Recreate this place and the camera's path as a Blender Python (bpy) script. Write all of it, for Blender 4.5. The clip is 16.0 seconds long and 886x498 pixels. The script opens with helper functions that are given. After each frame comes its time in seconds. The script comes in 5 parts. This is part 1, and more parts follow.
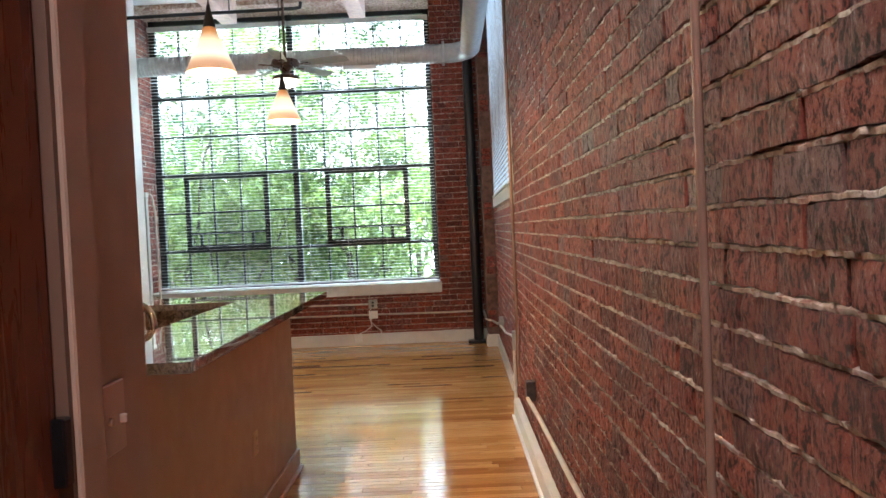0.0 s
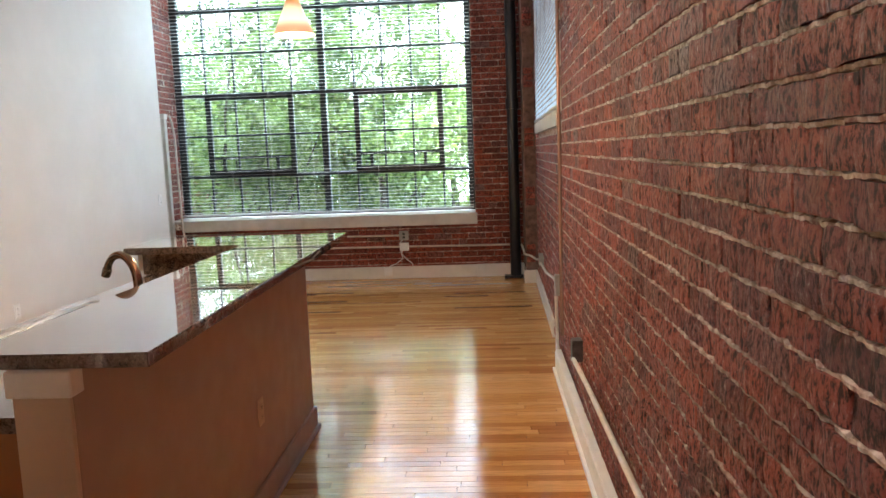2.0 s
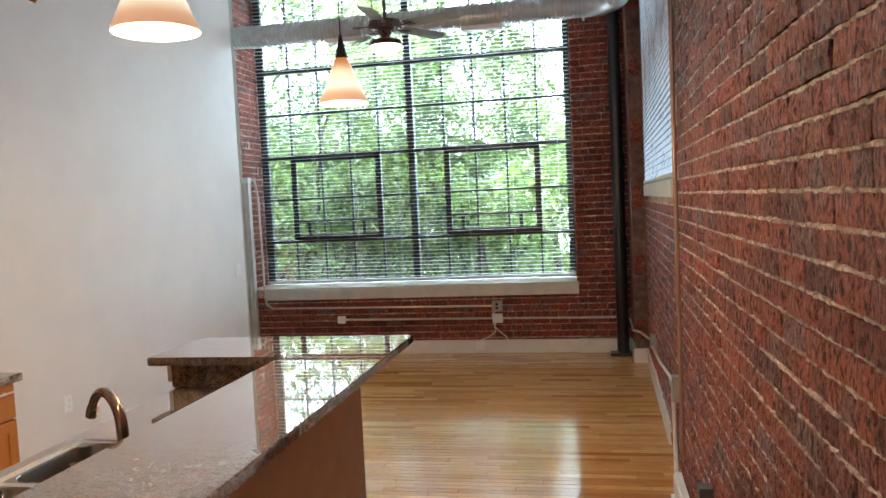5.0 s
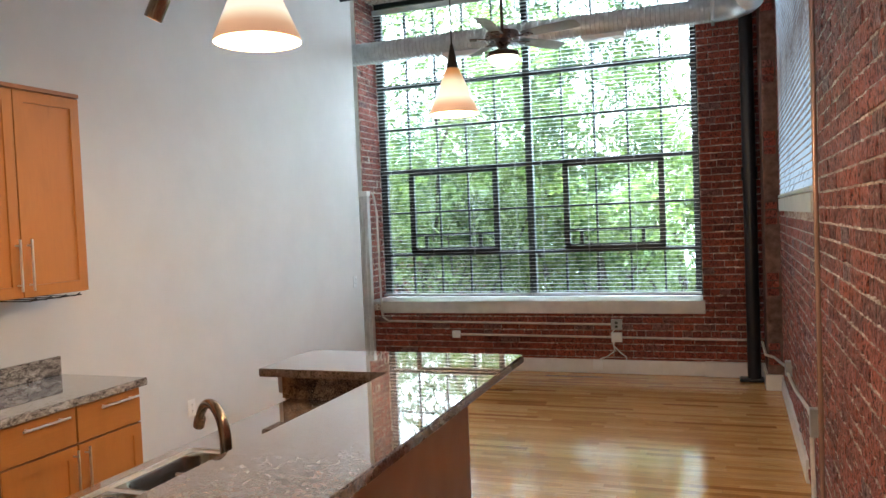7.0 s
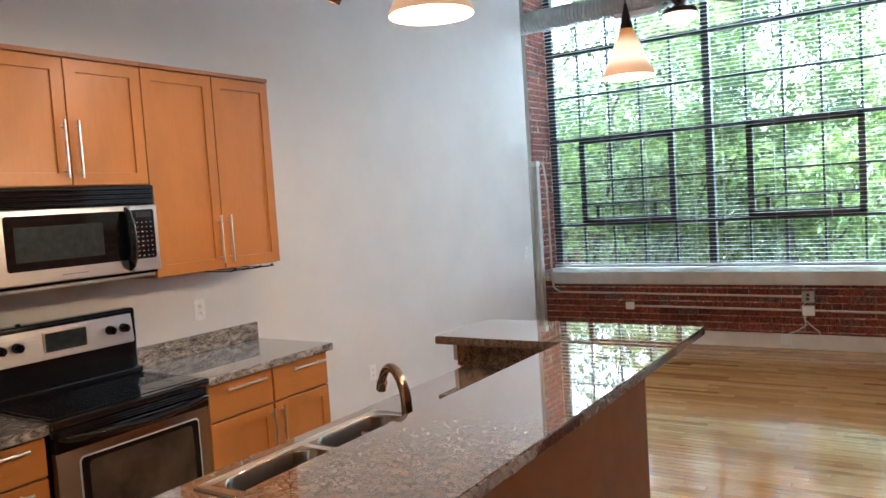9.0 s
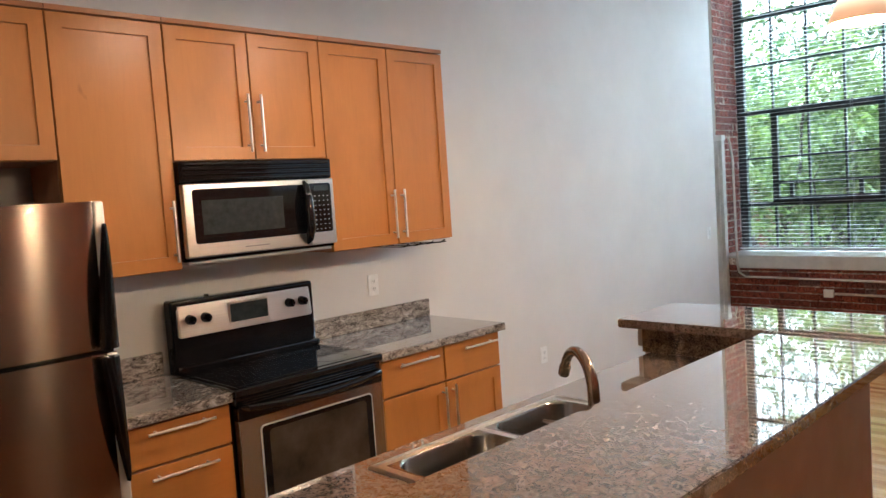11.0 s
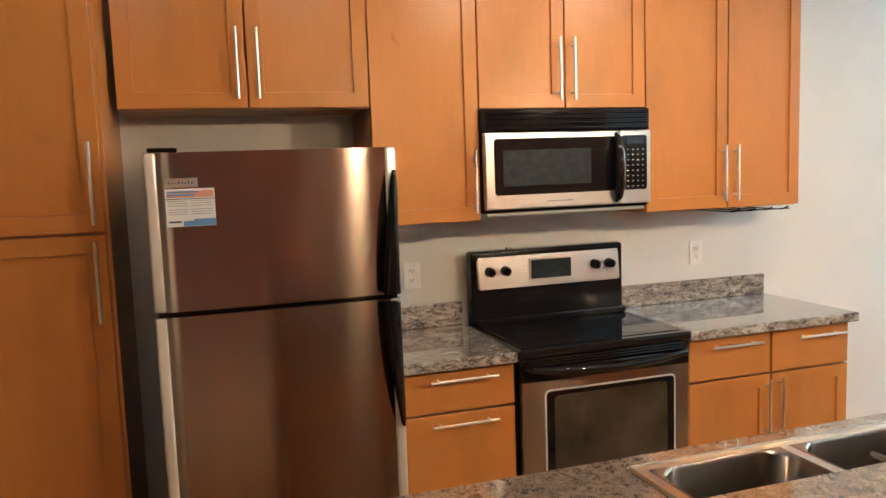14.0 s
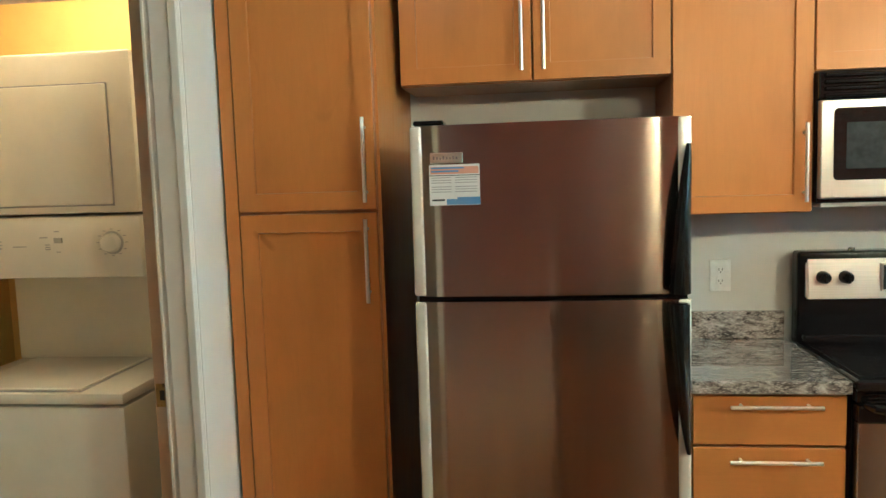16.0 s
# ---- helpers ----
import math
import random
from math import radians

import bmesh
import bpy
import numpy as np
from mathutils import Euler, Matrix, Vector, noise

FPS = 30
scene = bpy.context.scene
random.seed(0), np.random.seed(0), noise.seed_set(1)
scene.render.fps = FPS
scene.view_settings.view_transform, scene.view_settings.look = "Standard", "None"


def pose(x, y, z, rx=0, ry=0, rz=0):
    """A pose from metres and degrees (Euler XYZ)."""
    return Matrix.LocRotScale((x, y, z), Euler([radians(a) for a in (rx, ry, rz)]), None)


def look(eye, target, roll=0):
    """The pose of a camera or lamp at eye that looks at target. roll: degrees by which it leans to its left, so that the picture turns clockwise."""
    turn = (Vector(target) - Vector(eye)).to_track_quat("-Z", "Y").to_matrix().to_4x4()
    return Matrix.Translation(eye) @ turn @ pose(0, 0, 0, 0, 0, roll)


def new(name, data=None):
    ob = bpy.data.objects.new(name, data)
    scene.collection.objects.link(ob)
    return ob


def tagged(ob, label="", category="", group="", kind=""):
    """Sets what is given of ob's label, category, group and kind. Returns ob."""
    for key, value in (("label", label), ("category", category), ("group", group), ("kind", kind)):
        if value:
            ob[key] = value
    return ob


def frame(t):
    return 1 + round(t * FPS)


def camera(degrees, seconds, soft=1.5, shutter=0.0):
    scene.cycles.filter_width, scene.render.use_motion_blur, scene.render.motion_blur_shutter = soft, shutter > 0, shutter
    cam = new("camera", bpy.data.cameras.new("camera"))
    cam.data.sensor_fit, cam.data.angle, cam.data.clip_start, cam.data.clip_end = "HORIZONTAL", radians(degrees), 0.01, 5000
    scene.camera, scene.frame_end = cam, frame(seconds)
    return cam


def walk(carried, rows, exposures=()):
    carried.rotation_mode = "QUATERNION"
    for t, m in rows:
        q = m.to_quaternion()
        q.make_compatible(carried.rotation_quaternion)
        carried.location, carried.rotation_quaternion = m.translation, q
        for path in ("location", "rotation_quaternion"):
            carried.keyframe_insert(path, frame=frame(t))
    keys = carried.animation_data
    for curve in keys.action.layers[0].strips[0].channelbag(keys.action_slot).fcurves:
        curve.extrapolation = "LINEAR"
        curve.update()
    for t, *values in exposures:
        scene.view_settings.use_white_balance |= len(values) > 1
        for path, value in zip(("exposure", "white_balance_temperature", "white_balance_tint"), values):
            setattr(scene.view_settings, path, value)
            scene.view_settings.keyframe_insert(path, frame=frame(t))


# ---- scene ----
cam = camera(60.7, 16.0)
PATH = [
    (0, (-0.479, 0.211, 1.436), (-0.495, 2.211, 1.382), -2.6),
    (0.5, (-0.474, 0.313, 1.44), (-0.496, 2.31, 1.32), -2.2),
    (1, (-0.447, 0.449, 1.447), (-0.488, 2.44, 1.266), -1.9),
    (1.5, (-0.446, 0.593, 1.467), (-0.515, 2.579, 1.237), -1.8),
    (2, (-0.483, 0.82, 1.505), (-0.6, 2.8, 1.248), -2.1),
    (2.5, (-0.48, 1.042, 1.539), (-0.661, 3.014, 1.26), -2.3),
    (3, (-0.43, 1.25, 1.593), (-0.682, 3.215, 1.319), -2.9),
    (3.5, (-0.428, 1.406, 1.613), (-0.726, 3.368, 1.363), -3.1),
    (4, (-0.446, 1.5, 1.671), (-0.771, 3.462, 1.459), -3.2),
    (6.5, (-0.425, 1.759, 1.685), (-1.007, 3.672, 1.637), -2.0),
    (7, (-0.434, 1.766, 1.681), (-1.122, 3.642, 1.606), -2.4),
    (7.5, (-0.442, 1.758, 1.676), (-1.241, 3.589, 1.579), -2.9),
    (8, (-0.439, 1.759, 1.678), (-1.344, 3.539, 1.566), -3.3),
    (8.5, (-0.44, 1.761, 1.677), (-1.437, 3.491, 1.557), -3.6),
    (9, (-0.447, 1.764, 1.675), (-1.534, 3.437, 1.548), -3.7),
    (11.5, (-0.656, 1.932, 1.633), (-2.171, 3.229, 1.484), -3.5),
    (12, (-0.683, 1.997, 1.643), (-2.294, 3.172, 1.488), -2.9),
    (12.5, (-0.699, 2.078, 1.654), (-2.395, 3.125, 1.488), -2.4),
    (13, (-0.689, 2.148, 1.642), (-2.461, 3.057, 1.463), -2.1),
    (13.5, (-0.689, 2.182, 1.625), (-2.527, 2.946, 1.43), -2.1),
    (14, (-0.737, 2.202, 1.614), (-2.628, 2.815, 1.402), -2.0),
    (14.5, (-0.839, 2.247, 1.578), (-2.783, 2.67, 1.37), -2.1),
    (15, (-0.936, 2.303, 1.582), (-2.913, 2.52, 1.368), -1.8),
    (15.5, (-0.99, 2.377, 1.57), (-2.979, 2.359, 1.361), -1.7),
    (16, (-1.029, 2.404, 1.548), (-3.005, 2.163, 1.357), -1.8),
]

walk(cam, [(t, look(eye, target, roll)) for t, eye, target, roll in PATH],
     [(0, 2.12, 5750, 7), (2.5, 2.03, 5850, 8), (4.5, 1.9, 5800, 7), (6.5, 1.84, 5750, 6), (9.0, 1.9, 5450, 6), (11.5, 2.03, 5500, 6), (13.0, 2.32, 5400, 5), (14.0, 2.46, 5500, -1), (14.5, 2.56, 4900, -12), (15.0, 2.74, 4500, -25), (15.5, 2.78, 4550, -23), (16.0, 2.66, 4550, -22)])

# ---- world, sun, large lights ----
world = bpy.data.worlds.new("world")
scene.world = world
world.use_nodes = True
wn = world.node_tree
wbg = wn.nodes["Background"]
sky = wn.nodes.new("ShaderNodeTexSky")
sky.sky_type = "NISHITA"
sky.sun_disc = False
sky.sun_elevation = radians(48)
sky.sun_rotation = radians(200)
sky.dust_density = 3.0
wn.links.new(sky.outputs[0], wbg.inputs[0])
wbg.inputs[1].default_value = 0.15
SKY_GLOW = 3.8
scene.view_settings.exposure = 2.15


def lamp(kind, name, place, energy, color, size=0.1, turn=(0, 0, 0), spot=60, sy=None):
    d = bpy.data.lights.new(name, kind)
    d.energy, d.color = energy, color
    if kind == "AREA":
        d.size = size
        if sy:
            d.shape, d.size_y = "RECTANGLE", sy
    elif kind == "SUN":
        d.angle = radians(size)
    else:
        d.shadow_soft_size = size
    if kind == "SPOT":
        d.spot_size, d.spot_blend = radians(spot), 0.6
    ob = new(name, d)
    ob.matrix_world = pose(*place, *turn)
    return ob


lamp("SUN", "sun", (0, 30, 20), 2.2, (1, 0.95, 0.88), 20, (42, 0, 215))
lamp("AREA", "sky_window_light", (-2.5, 14.0, 8.6), 3100, (0.82, 0.92, 1.0), 7.0, (-52, 0, 0), sy=4.0)
lamp("AREA", "sky_side_light", (1.6, 20.0, 4.6), 200, (0.84, 0.93, 1.0), 4.0, (-84, 0, -13), sy=5.0)

# ---- materials ----


class Mat:
    """A small builder for node materials."""

    def __init__(self, name, rough=0.5, metal=0.0, color=(0.8, 0.8, 0.8)):
        self.m = bpy.data.materials.new(name)
        self.m.use_nodes = True
        self.t = self.m.node_tree
        self.p = self.t.nodes["Principled BSDF"]
        self.p.inputs["Roughness"].default_value = rough
        self.p.inputs["Metallic"].default_value = metal
        self.p.inputs["Base Color"].default_value = (*color, 1)

    def node(self, kind, **props):
        n = self.t.nodes.new(kind)
        for k, v in props.items():
            setattr(n, k, v)
        return n

    def link(self, a, b):
        self.t.links.new(a, b)

    def coords(self, scale=(1, 1, 1), space="world", shift=None):
        if space == "object":
            src = self.node("ShaderNodeTexCoord").outputs["Object"]
        else:
            src = self.node("ShaderNodeNewGeometry").outputs["Position"]
        if shift is not None:
            add = self.node("ShaderNodeVectorMath", operation="ADD")
            mul = self.node("ShaderNodeVectorMath", operation="SCALE")
            comb = self.node("ShaderNodeCombineXYZ")
            for i in range(3):
                self.link(shift, comb.inputs[i])
            self.link(comb.outputs[0], mul.inputs[0])
            mul.inputs["Scale"].default_value = 37.0
            self.link(src, add.inputs[0])
            self.link(mul.outputs[0], add.inputs[1])
            src = add.outputs[0]
        mp = self.node("ShaderNodeMapping")
        mp.inputs["Scale"].default_value = scale
        self.link(src, mp.inputs[0])
        return mp.outputs[0]

    def noise(self, vec, scale=5, detail=4, rough=0.5, dist=0.0):
        n = self.node("ShaderNodeTexNoise")
        n.inputs["Scale"].default_value = scale
        n.inputs["Detail"].default_value = detail
        n.inputs["Roughness"].default_value = rough
        n.inputs["Distortion"].default_value = dist
        self.link(vec, n.inputs["Vector"])
        return n.outputs["Fac"]

    def ramp(self, fac, stops):
        r = self.node("ShaderNodeValToRGB")
        e = r.color_ramp.elements
        while len(e) < len(stops):
            e.new(0.5)
        for el, (pos, col) in zip(e, stops):
            el.position = pos
            el.color = (*col, 1) if len(col) == 3 else col
        self.link(fac, r.inputs[0])
        return r.outputs[0]

    def grey(self, fac, a, b, lo=0.0, hi=1.0):
        r = self.node("ShaderNodeMapRange")
        r.inputs["From Min"].default_value = lo
        r.inputs["From Max"].default_value = hi
        r.inputs["To Min"].default_value = a
        r.inputs["To Max"].default_value = b
        self.link(fac, r.inputs["Value"])
        return r.outputs[0]

    def mix(self, fac, a, b, blend="MIX"):
        n = self.node("ShaderNodeMix", data_type="RGBA", blend_type=blend)
        for sock, v in ((n.inputs[0], fac), (n.inputs[6], a), (n.inputs[7], b)):
            if isinstance(v, (int, float)):
                sock.default_value = v
            elif isinstance(v, tuple):
                sock.default_value = (*v, 1)
            else:
                self.link(v, sock)
        return n.outputs[2]

    def color(self, sock):
        self.link(sock, self.p.inputs["Base Color"])
        return self

    def rough(self, sock):
        self.link(sock, self.p.inputs["Roughness"])
        return self

    def bump(self, fac, strength=0.3, distance=0.01, after=None):
        b = self.node("ShaderNodeBump")
        b.inputs["Strength"].default_value = strength
        b.inputs["Distance"].default_value = distance
        self.link(fac, b.inputs["Height"])
        if after is not None:
            self.link(after, b.inputs["Normal"])
        self.link(b.outputs[0], self.p.inputs["Normal"])
        return b.outputs[0]

    def random(self, island):
        if island:
            return self.node("ShaderNodeNewGeometry").outputs["Random Per Island"]
        return self.node("ShaderNodeObjectInfo").outputs["Random"]


def plain(name, color, rough=0.5, metal=0.0, vary=0.06, scale=9.0, bump=0.05, fine=180.0):
    """Paint, plastic or metal with faint blotches and a fine relief."""
    m = Mat(name, rough, metal)
    v = m.coords()
    n = m.noise(v, scale, 5, 0.6)
    dark = tuple(c * (1 - vary * 2) for c in color)
    light = tuple(min(1, c * (1 + vary)) for c in color)
    m.color(m.ramp(n, [(0.3, dark), (0.7, light)]))
    if bump:
        m.rough(m.grey(m.noise(v, scale * 3, 4), max(0.02, rough * 0.8), min(1, rough * 1.2), 0.3, 0.7))
        m.bump(m.noise(v, fine, 2), bump, 0.002)
    return m.m


def brick_mat(name, island):
    m = Mat(name, 0.8)
    rnd = m.random(island)
    v = m.coords()
    tone = m.ramp(rnd, [(0.0, (0.22, 0.055, 0.042)), (0.3, (0.37, 0.08, 0.048)), (0.6, (0.5, 0.11, 0.062)), (0.9, (0.33, 0.08, 0.055)), (0.97, (0.34, 0.15, 0.13)), (1.0, (0.27, 0.15, 0.14))])
    gouge = m.noise(m.coords((1, 1.0, 0.45), shift=rnd), 88, 6, 0.78, 0.25)
    blot = m.noise(v, 22, 5, 0.65)
    # Shade inside the gouges painted nearly black, on top of their relief.
    c = m.mix(m.grey(gouge, 0.0, 0.92, 0.51, 0.43), tone, (0.022, 0.008, 0.007))
    # Pale chips, lightened further with painted glints.
    c = m.mix(m.grey(gouge, 0.0, 0.85, 0.61, 0.67), c, (0.72, 0.45, 0.36))
    c = m.mix(m.grey(blot, 0.0, 0.55, 0.6, 0.75), c, (0.42, 0.3, 0.27))
    m.color(c)
    m.rough(m.grey(gouge, 0.28, 0.7, 0.62, 0.42))
    m.p.inputs["Specular IOR Level"].default_value = 0.5
    b = m.bump(gouge, 1.0, 0.03)
    m.bump(m.noise(v, 260, 3), 0.5, 0.002, b)
    return m.m


def mortar_mat():
    m = Mat("mortar", 0.9)
    v = m.coords()
    c = m.ramp(m.noise(v, 30, 6, 0.7), [(0.32, (0.2, 0.12, 0.085)), (0.5, (0.62, 0.49, 0.39)), (0.64, (0.9, 0.83, 0.75))])
    c = m.mix(m.grey(m.noise(v, 3.0, 3), 0, 0.6, 0.45, 0.65), c, (0.26, 0.15, 0.11))
    c = m.mix(m.grey(m.noise(v, 55, 3), 0, 0.7, 0.55, 0.64), c, (0.24, 0.07, 0.05))
    m.color(c)
    b = m.bump(m.noise(m.coords((1, 1, 0.6)), 75, 5, 0.7), 0.8, 0.008)
    m.bump(m.noise(v, 300, 3), 0.6, 0.002, b)
    return m.m


def board_mat(name, island):
    m = Mat(name, 0.16)
    rnd = m.random(island)
    tone = m.ramp(rnd, [(0.0, (0.34, 0.14, 0.035)), (0.15, (0.52, 0.25, 0.075)), (0.55, (0.64, 0.34, 0.11)), (0.85, (0.72, 0.42, 0.16)), (1.0, (0.46, 0.21, 0.06))])
    g = m.noise(m.coords((0.9, 14, 14), shift=rnd), 7, 6, 0.65, 0.8)
    c = m.mix(m.grey(g, 0.0, 0.55, 0.55, 0.3), tone, (0.2, 0.075, 0.022))
    streak = m.noise(m.coords((2.0, 60, 60), shift=rnd), 3, 3, 0.5)
    c = m.mix(m.grey(streak, 0.0, 0.7, 0.64, 0.74), c, (0.13, 0.05, 0.018))
    m.color(c)
    v = m.coords()
    m.rough(m.grey(m.noise(v, 3.5, 5, 0.6), 0.07, 0.14, 0.35, 0.7))
    m.p.inputs["Specular IOR Level"].default_value = 0.5
    m.p.inputs["Coat Weight"].default_value = 0.1
    m.p.inputs["Coat Roughness"].default_value = 0.12
    b = m.bump(m.noise(m.coords((1.2, 5, 1)), 3.5, 2), 0.06, 0.01)
    m.bump(g, 0.1, 0.001, b)
    return m.m


def wood_mat(name, light, dark, rough=0.35, up=True):
    m = Mat(name, rough)
    rnd = m.random(False)
    sc = (9, 9, 0.8) if up else (9, 0.8, 9)
    g = m.noise(m.coords(sc, shift=rnd), 5, 6, 0.6, 1.2)
    blot = m.noise(m.coords((1, 1, 0.5), shift=rnd), 4, 4, 0.55)
    c = m.mix(m.grey(g, 0.0, 0.13, 0.6, 0.3), light, dark)
    c = m.mix(m.grey(blot, 0.0, 0.7, 0.48, 0.72), c, tuple(x * 0.72 for x in light))
    knot = m.noise(m.coords((1.6, 1.6, 0.9), shift=rnd), 3.2, 2, 0.4, 1.5)
    c = m.mix(m.grey(knot, 0.0, 0.6, 0.74, 0.8), c, dark)
    m.color(c)
    m.rough(m.grey(g, rough * 0.8, rough * 1.15, 0.3, 0.7))
    m.p.inputs["Specular IOR Level"].default_value = 0.35
    m.bump(g, 0.03, 0.001)
    return m.m


def granite_mat(name, stops, spots=(0.02, 0.018, 0.018), stretch=(1, 1, 1), grain=26):
    m = Mat(name, 0.08)
    v = m.coords(stretch)
    base = m.ramp(m.noise(v, grain, 8, 0.72, 0.8), stops)
    vein = m.noise(v, grain * 0.35, 7, 0.7, 2.0)
    c = m.mix(m.grey(vein, 0.0, 0.75, 0.55, 0.68), base, stops[0][1])
    vor = m.node("ShaderNodeTexVoronoi")
    vor.inputs["Scale"].default_value = 150
    m.link(v, vor.inputs["Vector"])
    c = m.mix(m.grey(vor.outputs["Distance"], 0.55, 0.0, 0.12, 0.5), c, stops[-1][1])
    fleck = m.noise(v, 75, 4, 0.6, 0.5)
    c = m.mix(m.grey(fleck, 0.0, 0.9, 0.58, 0.68), c, spots)
    m.color(c)
    m.rough(m.grey(m.noise(v, 12, 4), 0.015, 0.04, 0.3, 0.7))
    m.p.inputs["IOR"].default_value = 1.6
    m.p.inputs["Coat Weight"].default_value = 0.8
    m.p.inputs["Coat Roughness"].default_value = 0.02
    m.bump(fleck, 0.02, 0.0004)
    return m.m


def steel_mat(name, color, rough, vertical=True, stretch=0.0):
    m = Mat(name, rough, 1.0)
    if stretch:
        tg = m.node("ShaderNodeTangent", direction_type="RADIAL", axis="Z")
        m.link(tg.outputs[0], m.p.inputs["Tangent"])
        m.p.inputs["Anisotropic"].default_value = stretch
        m.p.inputs["Anisotropic Rotation"].default_value = 0.25
    sc = (400, 400, 3) if vertical else (400, 3, 400)
    g = m.noise(m.coords(sc), 1, 3, 0.6)
    m.color(m.ramp(g, [(0.3, tuple(c * 0.88 for c in color)), (0.7, color)]))
    return m.m


def glow_mat(name, color, strength):
    m = Mat(name, 0.4, 0, color)
    m.p.inputs["Emission Color"].default_value = (*color, 1)
    m.p.inputs["Emission Strength"].default_value = strength
    return m.m


def pane_mat(name, tint=(0.95, 0.98, 0.97)):
    m = Mat(name)
    out = m.t.nodes["Material Output"]
    tr = m.node("ShaderNodeBsdfTransparent")
    tr.inputs[0].default_value = (*tint, 1)
    gl = m.node("ShaderNodeBsdfGlossy")
    gl.inputs["Roughness"].default_value = 0.02
    fr = m.node("ShaderNodeFresnel")
    fr.inputs[0].default_value = 1.45
    mx = m.node("ShaderNodeMixShader")
    m.link(fr.outputs[0], mx.inputs[0])
    m.link(tr.outputs[0], mx.inputs[1])
    m.link(gl.outputs[0], mx.inputs[2])
    m.link(mx.outputs[0], out.inputs[0])
    return m.m


def leaf_mat(name, stops):
    m = Mat(name, 0.5)
    m.color(m.ramp(m.random(True), stops))
    m.p.inputs["Subsurface Weight"].default_value = 0.0
    tl = m.node("ShaderNodeBsdfTranslucent")
    m.link(m.ramp(m.random(True), [(p, (c[0] * 1.5, c[1] * 1.5, c[2])) for p, c in stops]), tl.inputs[0])
    mx = m.node("ShaderNodeMixShader")
    mx.inputs[0].default_value = 0.5
    m.link(m.p.outputs[0], mx.inputs[1])
    m.link(tl.outputs[0], mx.inputs[2])
    m.link(mx.outputs[0], m.t.nodes["Material Output"].inputs[0])
    return m.m


BRICK = brick_mat("brick_single", False)
BRICKS = brick_mat("brick_field", True)
MORTAR = mortar_mat()
BOARD = board_mat("board_single", False)
BOARDS = board_mat("board_field", True)
SUBFLOOR = plain("subfloor_gap", (0.05, 0.022, 0.01), 0.6)
WHITE_WALL = plain("white_wall_paint", (0.73, 0.705, 0.68), 0.6, vary=0.025, scale=2.5, bump=0.12, fine=120)
CEIL = plain("ceiling_paint", (0.78, 0.78, 0.76), 0.7, vary=0.04, scale=3, bump=0.2, fine=60)
TAN = plain("tan_wall_paint", (0.4, 0.275, 0.215), 0.5, vary=0.03, scale=3, bump=0.12, fine=120)
PLATE = plain("tan_switch_plate", (0.5, 0.36, 0.3), 0.3, vary=0.02, bump=0)
JAMB = plain("brown_jamb_paint", (0.16, 0.095, 0.068), 0.5, vary=0.05, scale=5)
CREAM = plain("cream_tone", (0.6, 0.46, 0.34), 0.55, vary=0.03, scale=3, bump=0.1)
# Beige paint pushed yellow to hold the closet's warm lamplight in its colour.
YELLOWISH = plain("closet_lamp_tint", (0.68, 0.46, 0.15), 0.6, vary=0.03)
TRIM = plain("white_trim_paint", (0.78, 0.75, 0.71), 0.35, vary=0.04, scale=7)
SILLPAINT = plain("sill_paint", (0.62, 0.6, 0.57), 0.4, vary=0.07, scale=6)
FRAME = plain("black_window_paint", (0.012, 0.017, 0.016), 0.4, vary=0.15)
PIPE_BLACK = plain("black_pipe_paint", (0.011, 0.012, 0.016), 0.35, vary=0.1, scale=3, bump=0)
CONDUIT = plain("painted_conduit", (0.68, 0.61, 0.53), 0.35, vary=0.1, scale=20)
COPPERY = plain("brown_pipe_paint", (0.36, 0.22, 0.17), 0.25, 0.3, vary=0.03, scale=8, bump=0)
GREYBOX = plain("grey_box_metal", (0.42, 0.42, 0.4), 0.4, 0.3, vary=0.1)
# Mottled box metal, darkened because the front's shadow is put in the colour.
DARKBOX = plain("shaded_box_metal", (0.1, 0.085, 0.08), 0.45, 0.4, vary=0.25, scale=30)
PLASTIC = plain("white_plastic", (0.88, 0.88, 0.87), 0.25, vary=0.01)
DARKSLOT = plain("dark_slot", (0.02, 0.02, 0.02), 0.5)
BLIND = plain("blind_white", (0.66, 0.68, 0.68), 0.4, vary=0.04, scale=14)
JOIST = plain("joist_whitewash", (0.62, 0.45, 0.38), 0.6, vary=0.12, scale=12, bump=0.4, fine=40)
MAPLE = wood_mat("maple_cabinet", (0.5, 0.2, 0.047), (0.29, 0.105, 0.024))
MAPLE_H = wood_mat("maple_drawer", (0.5, 0.2, 0.047), (0.29, 0.105, 0.024), up=False)
CAB_SIDE = wood_mat("cabinet_side", (0.4, 0.18, 0.08), (0.24, 0.1, 0.04))
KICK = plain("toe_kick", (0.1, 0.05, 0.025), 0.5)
DOORWOOD = wood_mat("mahogany_door", (0.16, 0.045, 0.02), (0.07, 0.018, 0.008), 0.3)
NICKEL = steel_mat("brushed_nickel", (0.85, 0.81, 0.76), 0.3)
STEEL = steel_mat("stainless", (0.47, 0.42, 0.375), 0.17, True, 1.0)
STEEL_H = steel_mat("stainless_grained_across", (0.74, 0.725, 0.71), 0.28, False)
STEEL_EDGE = plain("bright_door_edge", (0.75, 0.72, 0.66), 0.25, 0.35, vary=0.03, bump=0)
SINKSTEEL = steel_mat("sink_steel", (0.72, 0.68, 0.63), 0.3, False)
# Same steel as the rim, darkened to carry the shade inside the bowls.
SHADED_SINKSTEEL = steel_mat("shaded_sink_steel", (0.36, 0.34, 0.32), 0.24, False)
BRONZE = steel_mat("brushed_bronze", (0.4, 0.3, 0.22), 0.22)
